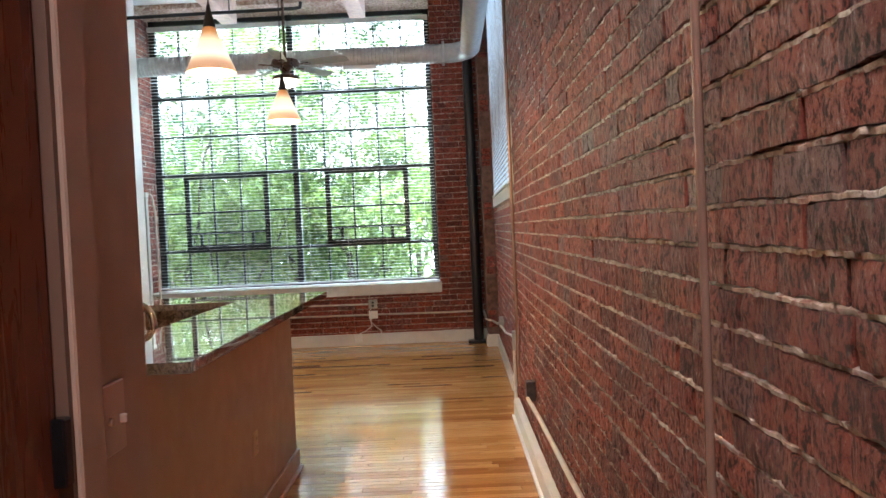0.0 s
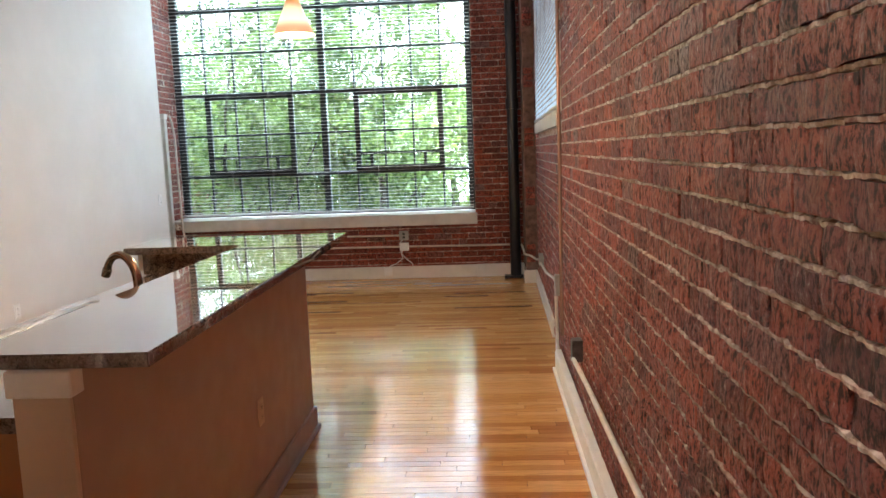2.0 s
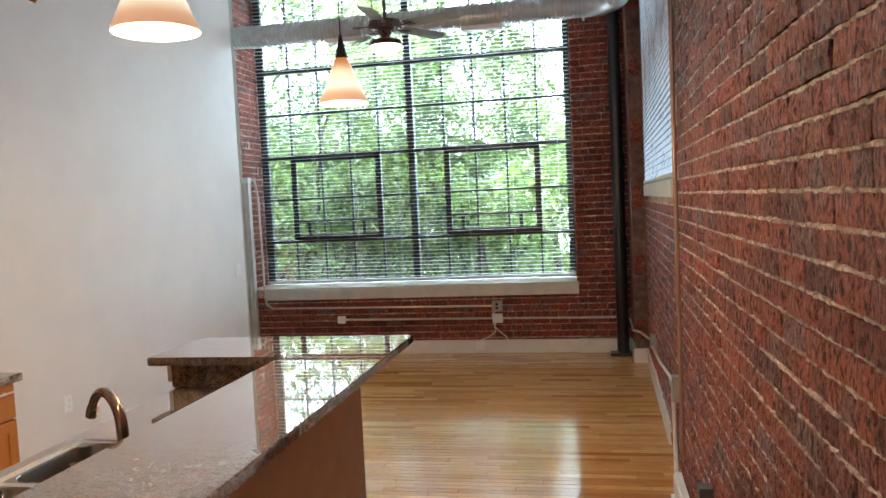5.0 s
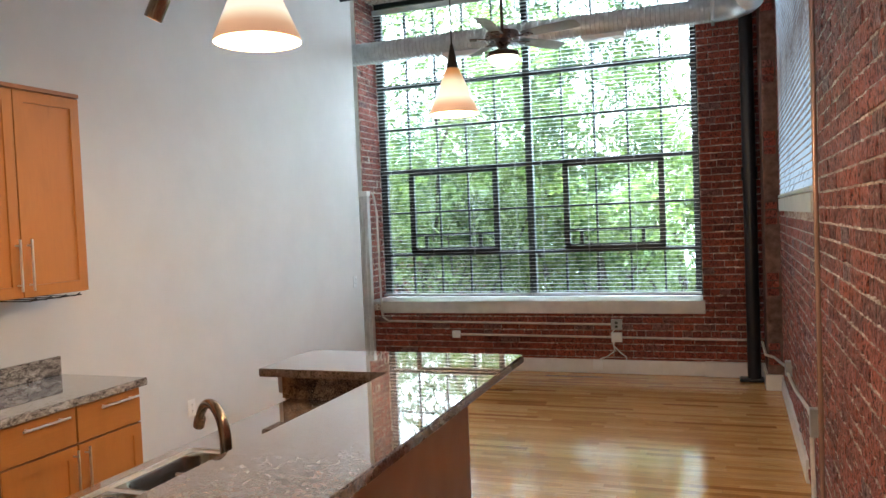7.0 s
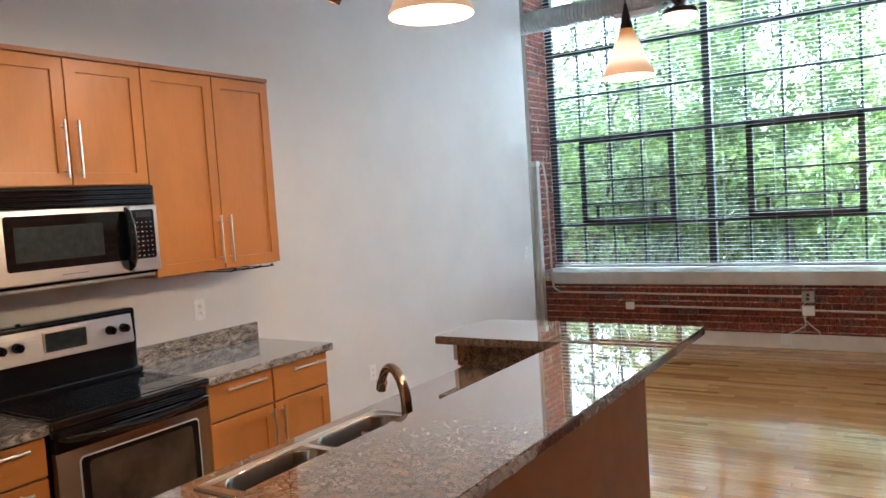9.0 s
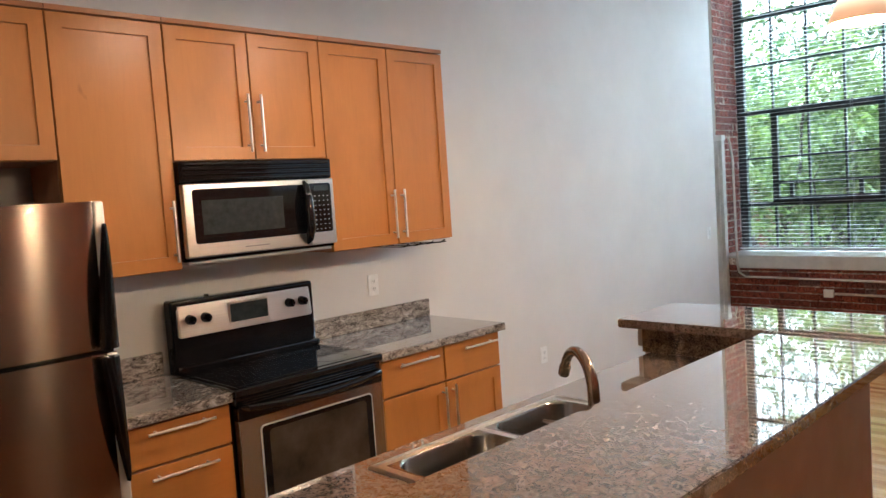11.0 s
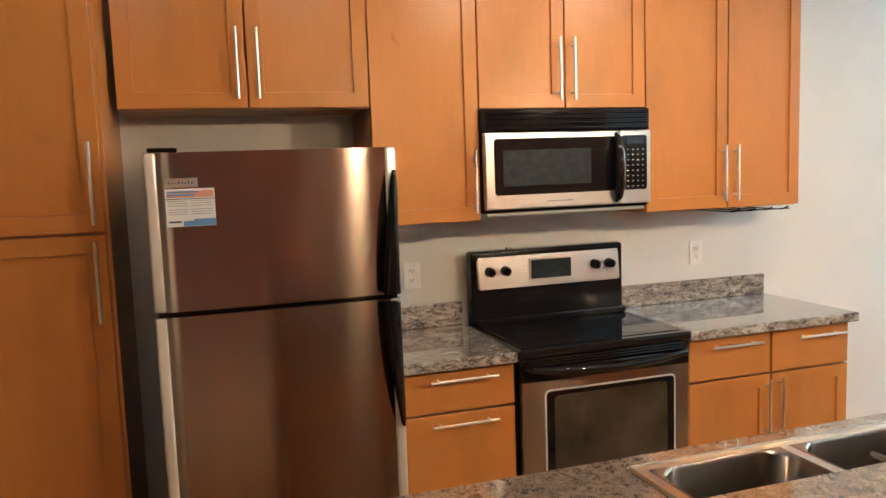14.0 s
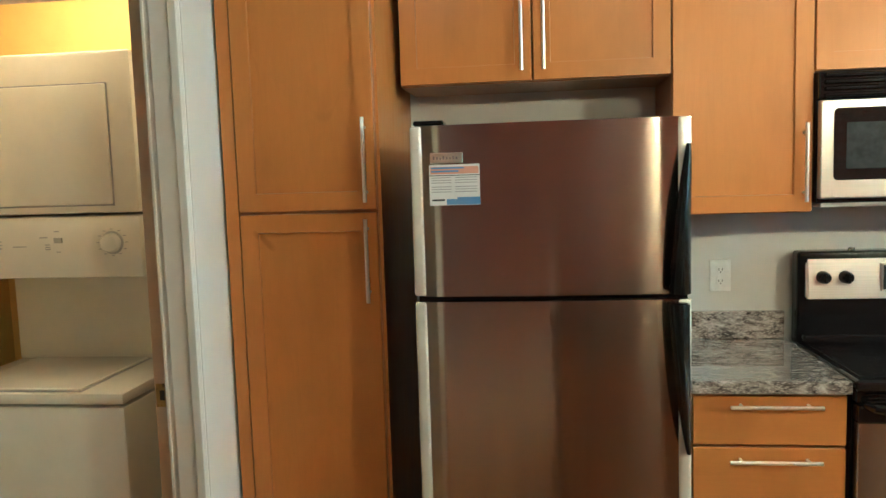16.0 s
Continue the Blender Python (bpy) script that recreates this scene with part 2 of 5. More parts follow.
BLACKGLOSS = plain("black_gloss", (0.008, 0.008, 0.009), 0.05, vary=0.1, bump=0.0)
BLACKSATIN = plain("black_satin", (0.007, 0.007, 0.008), 0.12, vary=0.1, bump=0)
BLACKSATIN.node_tree.nodes["Principled BSDF"].inputs["Specular IOR Level"].default_value = 0.3
OVENGLASS = plain("oven_glass", (0.008, 0.008, 0.008), 0.05, vary=0.1, bump=0.0)
OVENINNER = plain("oven_inner_glass", (0.06, 0.045, 0.033), 0.08, vary=0.3, scale=4, bump=0)
FRIDGE_SIDE = plain("fridge_side", (0.009, 0.008, 0.007), 0.6)
GRANITE = granite_mat("island_granite", [(0.32, (0.035, 0.024, 0.02)), (0.45, (0.15, 0.11, 0.09)), (0.58, (0.23, 0.175, 0.145)), (0.75, (0.31, 0.25, 0.215))], grain=48)
GRANITE_G = granite_mat("grey_granite", [(0.34, (0.018, 0.014, 0.013)), (0.45, (0.15, 0.125, 0.11)), (0.56, (0.34, 0.3, 0.265)), (0.72, (0.62, 0.57, 0.52))], stretch=(1.5, 0.5, 1.3))
GRANITE_D = granite_mat("riser_granite", [(0.3, (0.01, 0.008, 0.006)), (0.45, (0.09, 0.055, 0.035)), (0.56, (0.22, 0.14, 0.09)), (0.75, (0.42, 0.31, 0.2))])
DUCT = plain("duct_galvanised", (0.5, 0.52, 0.52), 0.35, 0.55, vary=0.08, scale=15)
ENAMEL = plain("white_enamel", (0.74, 0.71, 0.64), 0.25, vary=0.02, bump=0)
PLASTER = plain("old_plaster", (0.2, 0.12, 0.095), 0.9, vary=0.3, scale=12, bump=0.8, fine=50)
BRASS = plain("brass_strike", (0.5, 0.33, 0.12), 0.3, 0.9)
PAPER = plain("paper_label", (0.7, 0.7, 0.72), 0.5, bump=0)
BLUEINK = plain("blue_ink", (0.12, 0.25, 0.5), 0.5, bump=0)
GREYINK = plain("grey_ink", (0.3, 0.3, 0.33), 0.5, bump=0)
BLACKINK = plain("black_ink", (0.02, 0.02, 0.03), 0.5, bump=0)
REDINK = plain("salmon_ink", (0.6, 0.3, 0.22), 0.5, bump=0)
DISPLAY = plain("grey_display", (0.035, 0.042, 0.045), 0.1, vary=0.15, scale=30, bump=0)
FANBLADE = plain("fan_blade", (0.3, 0.31, 0.28), 0.45, vary=0.1)
FANBODY = plain("fan_body", (0.15, 0.09, 0.065), 0.3, 0.6)
CORD = plain("cord", (0.04, 0.035, 0.03), 0.5)
BARK = plain("bark", (0.07, 0.055, 0.045), 0.9, vary=0.3, scale=10, bump=0.8, fine=30)
GRASS = plain("grass_ground", (0.06, 0.11, 0.025), 0.9, vary=0.4, scale=1.5, bump=0.5, fine=20)
LEAF_A = leaf_mat("leaf_yellow_green", [(0.0, (0.09, 0.145, 0.045)), (0.5, (0.14, 0.2, 0.065)), (1.0, (0.21, 0.26, 0.095))])
LEAF_B = leaf_mat("leaf_deep_green", [(0.0, (0.045, 0.095, 0.05)), (0.5, (0.065, 0.12, 0.06)), (1.0, (0.1, 0.155, 0.075))])
FARBRICK = plain("far_brick", (0.18, 0.065, 0.05), 0.9, vary=0.15, scale=20)
PANE = pane_mat("window_glass")

# ---- mesh helpers ----


def box(bm, x0, x1, y0, y1, z0, z1, bevel=0.0, seg=1):
    r = bmesh.ops.create_cube(bm, size=1)
    bmesh.ops.scale(bm, vec=(x1 - x0, y1 - y0, z1 - z0), verts=r["verts"])
    bmesh.ops.translate(bm, vec=((x0 + x1) / 2, (y0 + y1) / 2, (z0 + z1) / 2), verts=r["verts"])
    if bevel:
        edges = list({e for v in r["verts"] for e in v.link_edges})
        bmesh.ops.bevel(bm, geom=edges, offset=bevel, segments=seg, affect="EDGES", profile=0.5)
    return bm


def boxes(*specs, bevel=0.0, seg=1):
    bm = bmesh.new()
    for s in specs:
        box(bm, *s, bevel=bevel, seg=seg)
    return bm


def lathe(bm, profile, center=(0, 0, 0), axis="z", seg=24, close=False):
    """Turns (radius, height) pairs round an axis."""
    rings = []
    for r, h in profile:
        ring = []
        for i in range(seg):
            a = 2 * math.pi * i / seg
            c, s = r * math.cos(a), r * math.sin(a)
            p = {"z": (c, s, h), "x": (h, c, s), "y": (c, h, s)}[axis]
            ring.append(bm.verts.new(Vector(p) + Vector(center)))
        rings.append(ring)
    for a, b in zip(rings, rings[1:]):
        for i in range(seg):
            j = (i + 1) % seg
            bm.faces.new((a[i], a[j], b[j], b[i]))
    if close:
        bm.faces.new(rings[0])
        bm.faces.new(rings[-1])
    return bm


def tube(bm, pts, radius, seg=10, cap=True):
    """A round bar through points; radius may be a list."""
    pts = [Vector(p) for p in pts]
    rad = radius if isinstance(radius, (list, tuple)) else [radius] * len(pts)
    rings = []
    side = None
    for i, p in enumerate(pts):
        d = (pts[min(i + 1, len(pts) - 1)] - pts[max(i - 1, 0)]).normalized()
        if side is None:
            side = d.orthogonal().normalized()
        side = (side - d * side.dot(d)).normalized()
        up = d.cross(side)
        rings.append([bm.verts.new(p + rad[i] * (math.cos(2 * math.pi * k / seg) * side + math.sin(2 * math.pi * k / seg) * up)) for k in range(seg)])
    for a, b in zip(rings, rings[1:]):
        for k in range(seg):
            j = (k + 1) % seg
            bm.faces.new((a[k], a[j], b[j], b[k]))
    if cap:
        bm.faces.new(rings[0][::-1])
        bm.faces.new(rings[-1])
    return bm


def arc(center, r, a0, a1, n, plane="xz"):
    out = []
    for i in range(n + 1):
        a = radians(a0 + (a1 - a0) * i / n)
        c, s = r * math.cos(a), r * math.sin(a)
        x, y, z = center
        out.append({"xz": (x + c, y, z + s), "yz": (x, y + c, z + s), "xy": (x + c, y + s, z)}[plane])
    return out


def finish(name, bm, material, smooth=False):
    bmesh.ops.recalc_face_normals(bm, faces=bm.faces)
    me = bpy.data.meshes.new(name)
    bm.to_mesh(me)
    bm.free()
    me.materials.append(material)
    if smooth:
        for p in me.polygons:
            p.use_smooth = True
        me.set_sharp_from_angle(angle=radians(40))
    return me


def thing(name, place, label, category, group=""):
    e = new(name, None)
    e.location = place
    e.empty_display_size = 0.1
    return tagged(e, label, category, group)


def part(name, bm, material, parent, label="", smooth=False):
    """One mesh object in world coordinates under a thing or a part."""
    me = finish(name, bm, material, smooth)
    ob = new(name, me)
    origin = Vector((0, 0, 0))
    p = parent
    while p is not None:
        origin += p.location
        p = p.parent
    me.transform(Matrix.Translation(-origin))
    ob.parent = parent
    if label:
        ob["label"] = label
    return ob


def solo(name, bm, material, label, category, group="", kind="", smooth=False):
    """A thing of one mesh, its origin at its base."""
    me = finish(name, bm, material, smooth)
    co = np.array([v.co for v in me.vertices])
    o = Vector(((co[:, 0].min() + co[:, 0].max()) / 2, (co[:, 1].min() + co[:, 1].max()) / 2, co[:, 2].min()))
    me.transform(Matrix.Translation(-o))
    ob = new(name, me)
    ob.location = o
    return tagged(ob, label, category, group, kind)


def structure(name, bm, material, label="", smooth=False):
    ob = new(name, finish(name, bm, material, smooth))
    return tagged(ob, label, "", "", "structure")


# ---- the room ----
KW = -3.92      # kitchen wall
WY = 9.80       # window wall, inner face
GY = 10.37      # window frame
CZ = 4.42       # ceiling
SY = -1.6       # south end


def bx(y):
    return max(0.0, (y - 4.5) * 0.016)


SILL_Z = 0.765
WX0, WX1, WZ1 = -4.36, -0.61, 4.36

structure("floor", boxes((-6.0, 1.0, SY, 10.9, -0.2, -0.012)), SUBFLOOR, "glossy strip floor of narrow maple boards")
structure("ceiling", boxes((-6.0, 1.0, SY - 0.2, 10.9, CZ, CZ + 0.15)), CEIL, "white painted high ceiling")

bm = bmesh.new()
v = [bm.verts.new(p) for p in ((0.012, SY, -0.1), (0.012, 4.5, -0.1), (0.012 + bx(10.9), 10.9, -0.1), (0.6, 10.9, -0.1), (0.6, SY, -0.1))]
base = bm.faces.new(v)
r = bmesh.ops.extrude_face_region(bm, geom=[base])
bmesh.ops.translate(bm, vec=(0, 0, CZ + 0.1), verts=[g for g in r["geom"] if isinstance(g, bmesh.types.BMVert)])
wall_east = structure("wall_east", bm, MORTAR, "rough sandblasted red brick wall with pale uneven mortar joints")

# window wall round the opening, mortar backing
wall_north = structure("wall_north", boxes(
    (-6.0, WX0 - 0.012, WY + 0.055, 10.47, -0.1, CZ),
    (WX0 - 0.012, WX0, WY + 0.012, 10.47, WZ1, CZ),
    (WX1, 0.4, WY + 0.012, 10.47, -0.1, CZ),
    (WX0, WX1, WY + 0.012, 10.47, -0.1, SILL_Z - 0.02),
    (WX0, WX1, WY + 0.012, 10.47, WZ1, CZ)), MORTAR, "brick wall under and beside the tall window")
structure("wall_north_plaster", boxes((-6.0, -4.364, WY - 0.004, WY + 0.05, 0, CZ)), WHITE_WALL, "white plastered end of the window wall")
structure("wall_west", boxes((KW - 0.16, KW, 1.34, 8.81, 0, CZ)), WHITE_WALL, "tall plain off-white painted wall")
structure("wall_west_recess", boxes((-5.5, -5.35, 8.66, WY, 0, CZ), (-5.4, KW - 0.16, 8.66, 8.80, 0, CZ)), WHITE_WALL, "white wall closing the recess beyond")
structure("wall_south", boxes((-6.0, 0.6, SY - 0.15, SY, -0.1, CZ)), TAN, "plain tan wall behind the entry")
HX, DY0, DY1 = -1.04, 0.39, 1.307     # hall wall face and the entry door opening
structure("wall_hall", boxes((-1.27, HX, DY1, 1.58, 0, CZ), (-1.27, HX, SY, DY0, 0, CZ), (-1.27, HX, DY0, DY1, 2.1, CZ)), TAN, "tan painted hall wall beside the entry")
structure("wall_kitchen_south", boxes((-3.0, -1.2, -0.65, -0.5, 0, CZ)), WHITE_WALL, "white wall south of the kitchen")
structure("wall_hall_closet", boxes((-1.9, -1.75, SY, -0.65, 0, CZ), (-1.75, -1.27, 1.46, 1.58, 0, CZ), (-1.75, -1.64, -0.5, 1.46, 0, CZ)), WHITE_WALL, "white walls of the hall closet")
CX = -3.07       # laundry closet wall face
structure("wall_closet", boxes(
    (CX - 0.12, CX, 1.336, 1.447, 0, CZ), (CX - 0.12, CX, -0.55, 0.42, 0, CZ), (CX - 0.12, CX, 0.42, 1.336, 2.12, CZ),
    (KW, CX - 0.12, 1.34, 1.447, 0, CZ)), WHITE_WALL, "white wall round the laundry closet doorway")
structure("wall_closet_inside", boxes((-4.05, -3.95, 0.1, 1.34, 0, 2.7), (-3.95, CX - 0.12, 0.1, 0.2, 0, 2.7), (-3.95, CX - 0.12, 0.2, 1.34, 2.6, 2.7)), YELLOWISH, "beige closet walls, warm lamplight put in their yellow")

# ceiling joists
for x in (-4.75, -3.12, -1.5):
    solo("ceiling_joist", boxes((x - 0.1, x + 0.1, SY, WY + 0.01, 4.13, CZ), bevel=0.008), JOIST, "whitewashed timber ceiling joist running to the window wall", "joist", "ceiling joists")

# ---- the tall window ----
window = tagged(new("window_1", None), "tall black steel industrial window with many panes", "", "", "structure")
window.location = ((WX0 + WX1) / 2, GY, SILL_Z)
MX = -2.475
ZB, Z1, Z3, Z5, Z7 = 0.775, 1.282, 2.296, 3.33, 4.30
F = 0.03
fr = [(WX0, WX0 + 0.09, GY - F, GY + F, ZB, WZ1), (WX1 - 0.08, WX1, GY - F, GY + F, ZB, WZ1),
      (WX0, WX1, GY - F, GY + F, ZB - 0.03, ZB + 0.02), (WX0, WX1, GY - F, GY + F, Z7, WZ1)]
part("window_frame", boxes(*fr, bevel=0.004), FRAME, window)
part("mullion", boxes((MX - 0.04, MX + 0.04, GY - 0.05, GY + 0.04, ZB, WZ1), bevel=0.004), FRAME, window)
for z, h in ((Z1, 0.022), (Z3, 0.026), (Z5, 0.024)):
    part("transom", boxes((WX0, WX1, GY - 0.04, GY + 0.03, z - h, z + h), bevel=0.003), FRAME, window)
halves = ((WX0 + 0.03, MX - 0.03), (MX + 0.03, WX1 - 0.03))
for a, b in halves:
    w = (b - a) / 5
    for i in range(1, 5):
        x = a + w * i
        part("glazing_bar", boxes((x - 0.011, x + 0.011, GY - 0.018, GY + 0.018, ZB, WZ1)), FRAME, window)
    for z in (1.79, 2.81, 3.82):
        part("glazing_bar", boxes((a, b, GY - 0.016, GY + 0.016, z - 0.011, z + 0.011)), FRAME, window)
    # the pivoting sash in the middle
    s0, s1 = a + w, a + 4 * w
    part("sash", boxes((s0 - 0.005, s0 + 0.06, GY - 0.07, GY - 0.02, Z1, Z3), (s1 - 0.045, s1 + 0.02, GY - 0.07, GY - 0.02, Z1, Z3),
                       (s0, s1, GY - 0.07, GY - 0.02, Z3 - 0.06, Z3), (s0, s1, GY - 0.07, GY - 0.02, Z1 + 0.02, Z1 + 0.075),
                       (s0, s1, GY - 0.065, GY - 0.03, 1.495, 1.527),
                       (s0 + 0.17, s0 + 0.21, GY - 0.065, GY - 0.03, Z1, 1.51), (s1 - 0.24, s1 - 0.20, GY - 0.06, GY - 0.03, Z1, 1.51)), FRAME, window, "black opening sash")
    zs = (ZB, Z1, 1.79, Z3, 2.81, Z5, 3.82, WZ1)
    for i in range(5):
        for z0, z1 in zip(zs, zs[1:]):
            p = part("pane", boxes((a + w * i + 0.008, a + w * (i + 1) - 0.008, GY - 0.003, GY + 0.003, z0 + 0.008, z1 - 0.008)), PANE, window)
            p.visible_shadow = False
structure("window_sill", boxes((WX0, WX1 + 0.005, WY - 0.02, GY - 0.03, SILL_Z - 0.03, SILL_Z), (-4.16, WX1 + 0.02, WY - 0.022, WY + 0.01, 0.632, SILL_Z + 0.002), bevel=0.003), SILLPAINT, "deep painted window sill with a broad apron board")
structure("window_head", boxes((WX0, WX1, WY + 0.1, GY - 0.03, WZ1, WZ1 + 0.04)), WHITE_WALL)

# slatted blinds
BY = 10.27
for a, b in ((WX0 + 0.02, MX - 0.004), (MX + 0.004, WX1 - 0.02)):
    bl = thing("window_blind", ((a + b) / 2, BY, 0.79), "white slatted blind lowered over the tall window, slats open", "blind", "window blinds")
    part("headrail", boxes((a, b, BY - 0.03, BY + 0.03, 4.20, 4.26), bevel=0.003), BLIND, bl)
    part("bottom_rail", boxes((a, b, BY - 0.026, BY + 0.026, 0.785, 0.808), bevel=0.004), BLIND, bl)
    n = 80
    me = None
    for i in range(n):
        z = 0.83 + (4.17 - 0.83) * i / (n - 1)
        if me is None:
            bm = bmesh.new()
            prof = ((-0.019, -0.0012), (-0.01, 0.0), (0, 0.0006), (0.01, 0.0), (0.019, -0.0012))
            rows = [[bm.verts.new((x, y, zz + dz)) for y, zz in prof] for x in (a - (a + b) / 2, b - (a + b) / 2) for dz in (0.0,)]
            low = [[bm.verts.new((x, y, zz - 0.0011)) for y, zz in prof] for x in (a - (a + b) / 2, b - (a + b) / 2)]
            for k in range(4):
                bm.faces.new((rows[0][k], rows[0][k + 1], rows[1][k + 1], rows[1][k]))
                bm.faces.new((low[0][k], low[1][k], low[1][k + 1], low[0][k + 1]))
            bm.faces.new((rows[0][0], rows[1][0], low[1][0], low[0][0]))
            bm.faces.new((rows[0][4], low[0][4], low[1][4], rows[1][4]))
            me = finish("slat", bm, BLIND)
        s = new("slat", me)
        s.parent = bl
        s.location = (0, 0, z - 0.79)
    for f in (0.08, 0.36, 0.64, 0.92):
        x = a + (b - a) * f
        for dy in (-0.026, 0.026):
            part("ladder_cord", tube(bmesh.new(), [(x, BY + dy, 0.8), (x, BY + dy, 4.2)], 0.0011, 4), BLIND, bl)

# ---- window in the brick wall ----
w2 = tagged(new("window_2", None), "narrow window in the brick wall behind a lowered pale blind", "", "", "structure")
y0, y1 = 5.93, 8.75
w2.location = (0.05, (y0 + y1) / 2, 1.75)


def slab_y(bm, ya, yb, d0, d1, z0, z1):
    """A box along the leaning brick wall, between two depths from its face."""
    vs = []
    for z in (z0, z1):
        for y, d in ((ya, d0), (yb, d0), (yb, d1), (ya, d1)):
            vs.append(bm.verts.new((bx(y) + d, y, z)))
    for f in ((0, 1, 2, 3), (4, 7, 6, 5), (0, 4, 5, 1), (1, 5, 6, 2), (2, 6, 7, 3), (3, 7, 4, 0)):
        bm.faces.new([vs[i] for i in f])
    return bm


part("window_sill", slab_y(bmesh.new(), y0, y1 + 0.02, -0.03, 0.015, 1.645, 1.745), SILLPAINT, w2, "cream painted sill board")
part("window_frame", slab_y(slab_y(bmesh.new(), y0 - 0.015, y0, -0.012, 0.01, 1.745, 4.1), y1, y1 + 0.03, -0.012, 0.01, 1.745, 4.1), CONDUIT, w2)
bl = thing("window_blind", (0.03, (y0 + y1) / 2, 1.75), "pale blue-white slatted blind lowered and closed over the side window", "blind")
SHADE = plain("closed_blind_glow", (0.62, 0.72, 0.82), 0.3, vary=0.08, scale=2.2, bump=0.5, fine=4)
# Emission stands in for daylight through the slats; the wall behind is solid.
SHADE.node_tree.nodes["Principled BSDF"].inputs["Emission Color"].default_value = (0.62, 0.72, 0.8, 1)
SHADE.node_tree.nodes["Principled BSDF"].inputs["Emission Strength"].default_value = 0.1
n = 56
for i in range(n):
    z = 1.78 + i * 0.042
    bm = bmesh.new()
    vs = [bm.verts.new(p) for p in ((bx(y0) - 0.022, y0 + 0.01, z), (bx(y1) - 0.022, y1 - 0.01, z), (bx(y1) - 0.006, y1 - 0.01, z + 0.044), (bx(y0) - 0.006, y0 + 0.01, z + 0.044))]
    bm.faces.new(vs)
    r = bmesh.ops.solidify(bm, geom=list(bm.faces), thickness=0.002)
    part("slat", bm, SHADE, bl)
part("bottom_rail", slab_y(bmesh.new(), y0 + 0.01, y1 - 0.01, -0.034, -0.008, 1.755, 1.775), BLIND, bl)

# ---- outside ----
structure("ground", boxes((-150, 150, 10.95, 400, -5.2, -5.0)), GRASS, "grassy ground outside below the window")
sky_m = glow_mat("bright_cloud", (0.86, 0.94, 1.0), SKY_GLOW)
structure("backdrop", boxes((-70, 70, 60, 60.2, -5, 60)), sky_m, "bright overcast sky")


def tree(name, x, y, seed, height, lean, leafmat, count, label):
    rng = random.Random(seed)
    th = thing(name, (x, y, -5.0), label, "tree", "trees outside the window")
    bm = bmesh.new()
    tips = []

    def limb(p, d, length, rad, depth):
        pts, rads = [p], [rad]
        for i in range(5):
            d = (d + Vector((rng.uniform(-0.18, 0.18), rng.uniform(-0.18, 0.18), rng.uniform(-0.05, 0.14)))).normalized()
            p = p + d * length / 5
            pts.append(p)
            rads.append(rad * (1 - 0.13 * (i + 1)))
            if depth >= 2:
                tips.append((p, d))
        tube(bm, pts, rads, 6 if depth < 2 else 4)
        if depth < 4:
            for k in range(3 if depth else 6):
                q = pts[rng.randint(2, 5)]
                nd = (d + Vector((rng.uniform(-1, 1), rng.uniform(-1, 1), rng.uniform(-0.25, 0.7)))).normalized()
                limb(q, nd, length * rng.uniform(0.5, 0.72), rads[-1] * 0.62, depth + 1)

    limb(Vector((x, y, -5.0)), Vector(lean).normalized(), height, 0.2, 0)
    part("trunk", bm, BARK, th)
    verts, faces = [], []
    for _ in range(int(count * 0.33)):
        p, d = rng.choice(tips)
        c = p + Vector((rng.gauss(0, 0.2), rng.gauss(0, 0.2), rng.gauss(0, 0.12)))
        run = Vector((rng.uniform(-1, 1), rng.uniform(-1, 1), rng.uniform(-0.3, 0.5))).normalized() * rng.uniform(0.03, 0.045)
        for k in range(9):
            c = c + run
            run.z -= 0.003
            ax = (run.normalized() * 0.7 + Vector((rng.uniform(-1, 1), rng.uniform(-1, 1), rng.uniform(-0.9, 0.3)))).normalized()
            si = ax.cross(Vector((rng.uniform(-0.6, 0.6), rng.uniform(-0.6, 0.6), 1))).normalized()
            ln, wd = rng.uniform(0.09, 0.15), rng.uniform(0.018, 0.03)
            b0 = len(verts)
            verts += [c, c + ax * ln * 0.45 + si * wd, c + ax * ln, c + ax * ln * 0.45 - si * wd]
            faces.append((b0, b0 + 1, b0 + 2, b0 + 3))
    me = bpy.data.meshes.new("crown")
    me.from_pydata([tuple(v - Vector((x, y, -5.0))) for v in verts], [], faces)
    me.materials.append(leafmat)
    ob = new("crown", me)
    ob.parent = th
    return th


tree("tree", -5.0, 15.8, 3, 6.0, (0.02, 0, 1), LEAF_A, 7200, "leafy yellow-green tree with slender branches close to the window")
tree("tree", -7.2, 16.4, 52, 6.0, (0.03, 0, 1), LEAF_A, 7000, "leafy yellow-green tree near the brick building")
tree("tree", -2.6, 16.6, 8, 6.0, (-0.04, 0, 1), LEAF_A, 7500, "leafy light green tree with dark slanting branches")
tree("tree", -1.5, 17.6, 64, 6.2, (-0.02, 0, 1), LEAF_B, 8500, "leafy blue-green tree beside the light green ones")
tree("tree", -2.9, 18.6, 41, 5.4, (0.03, 0, 1), LEAF_A, 8000, "leafy light green tree between the others")
tree("tree", -7.6, 19.0, 21, 6.2, (0.05, 0, 1), LEAF_B, 8000, "leafy green tree farther along the yard")
tree("tree", -4.0, 21.0, 12, 6.6, (0.0, 0, 1), LEAF_B, 8000, "leafy deep green tree standing behind the others")
tree("tree", -0.6, 22.0, 33, 4.2, (0.0, 0, 1), LEAF_A, 9000, "low yellow-green tree beyond the yard")
rng = random.Random(77)
verts, faces = [], []
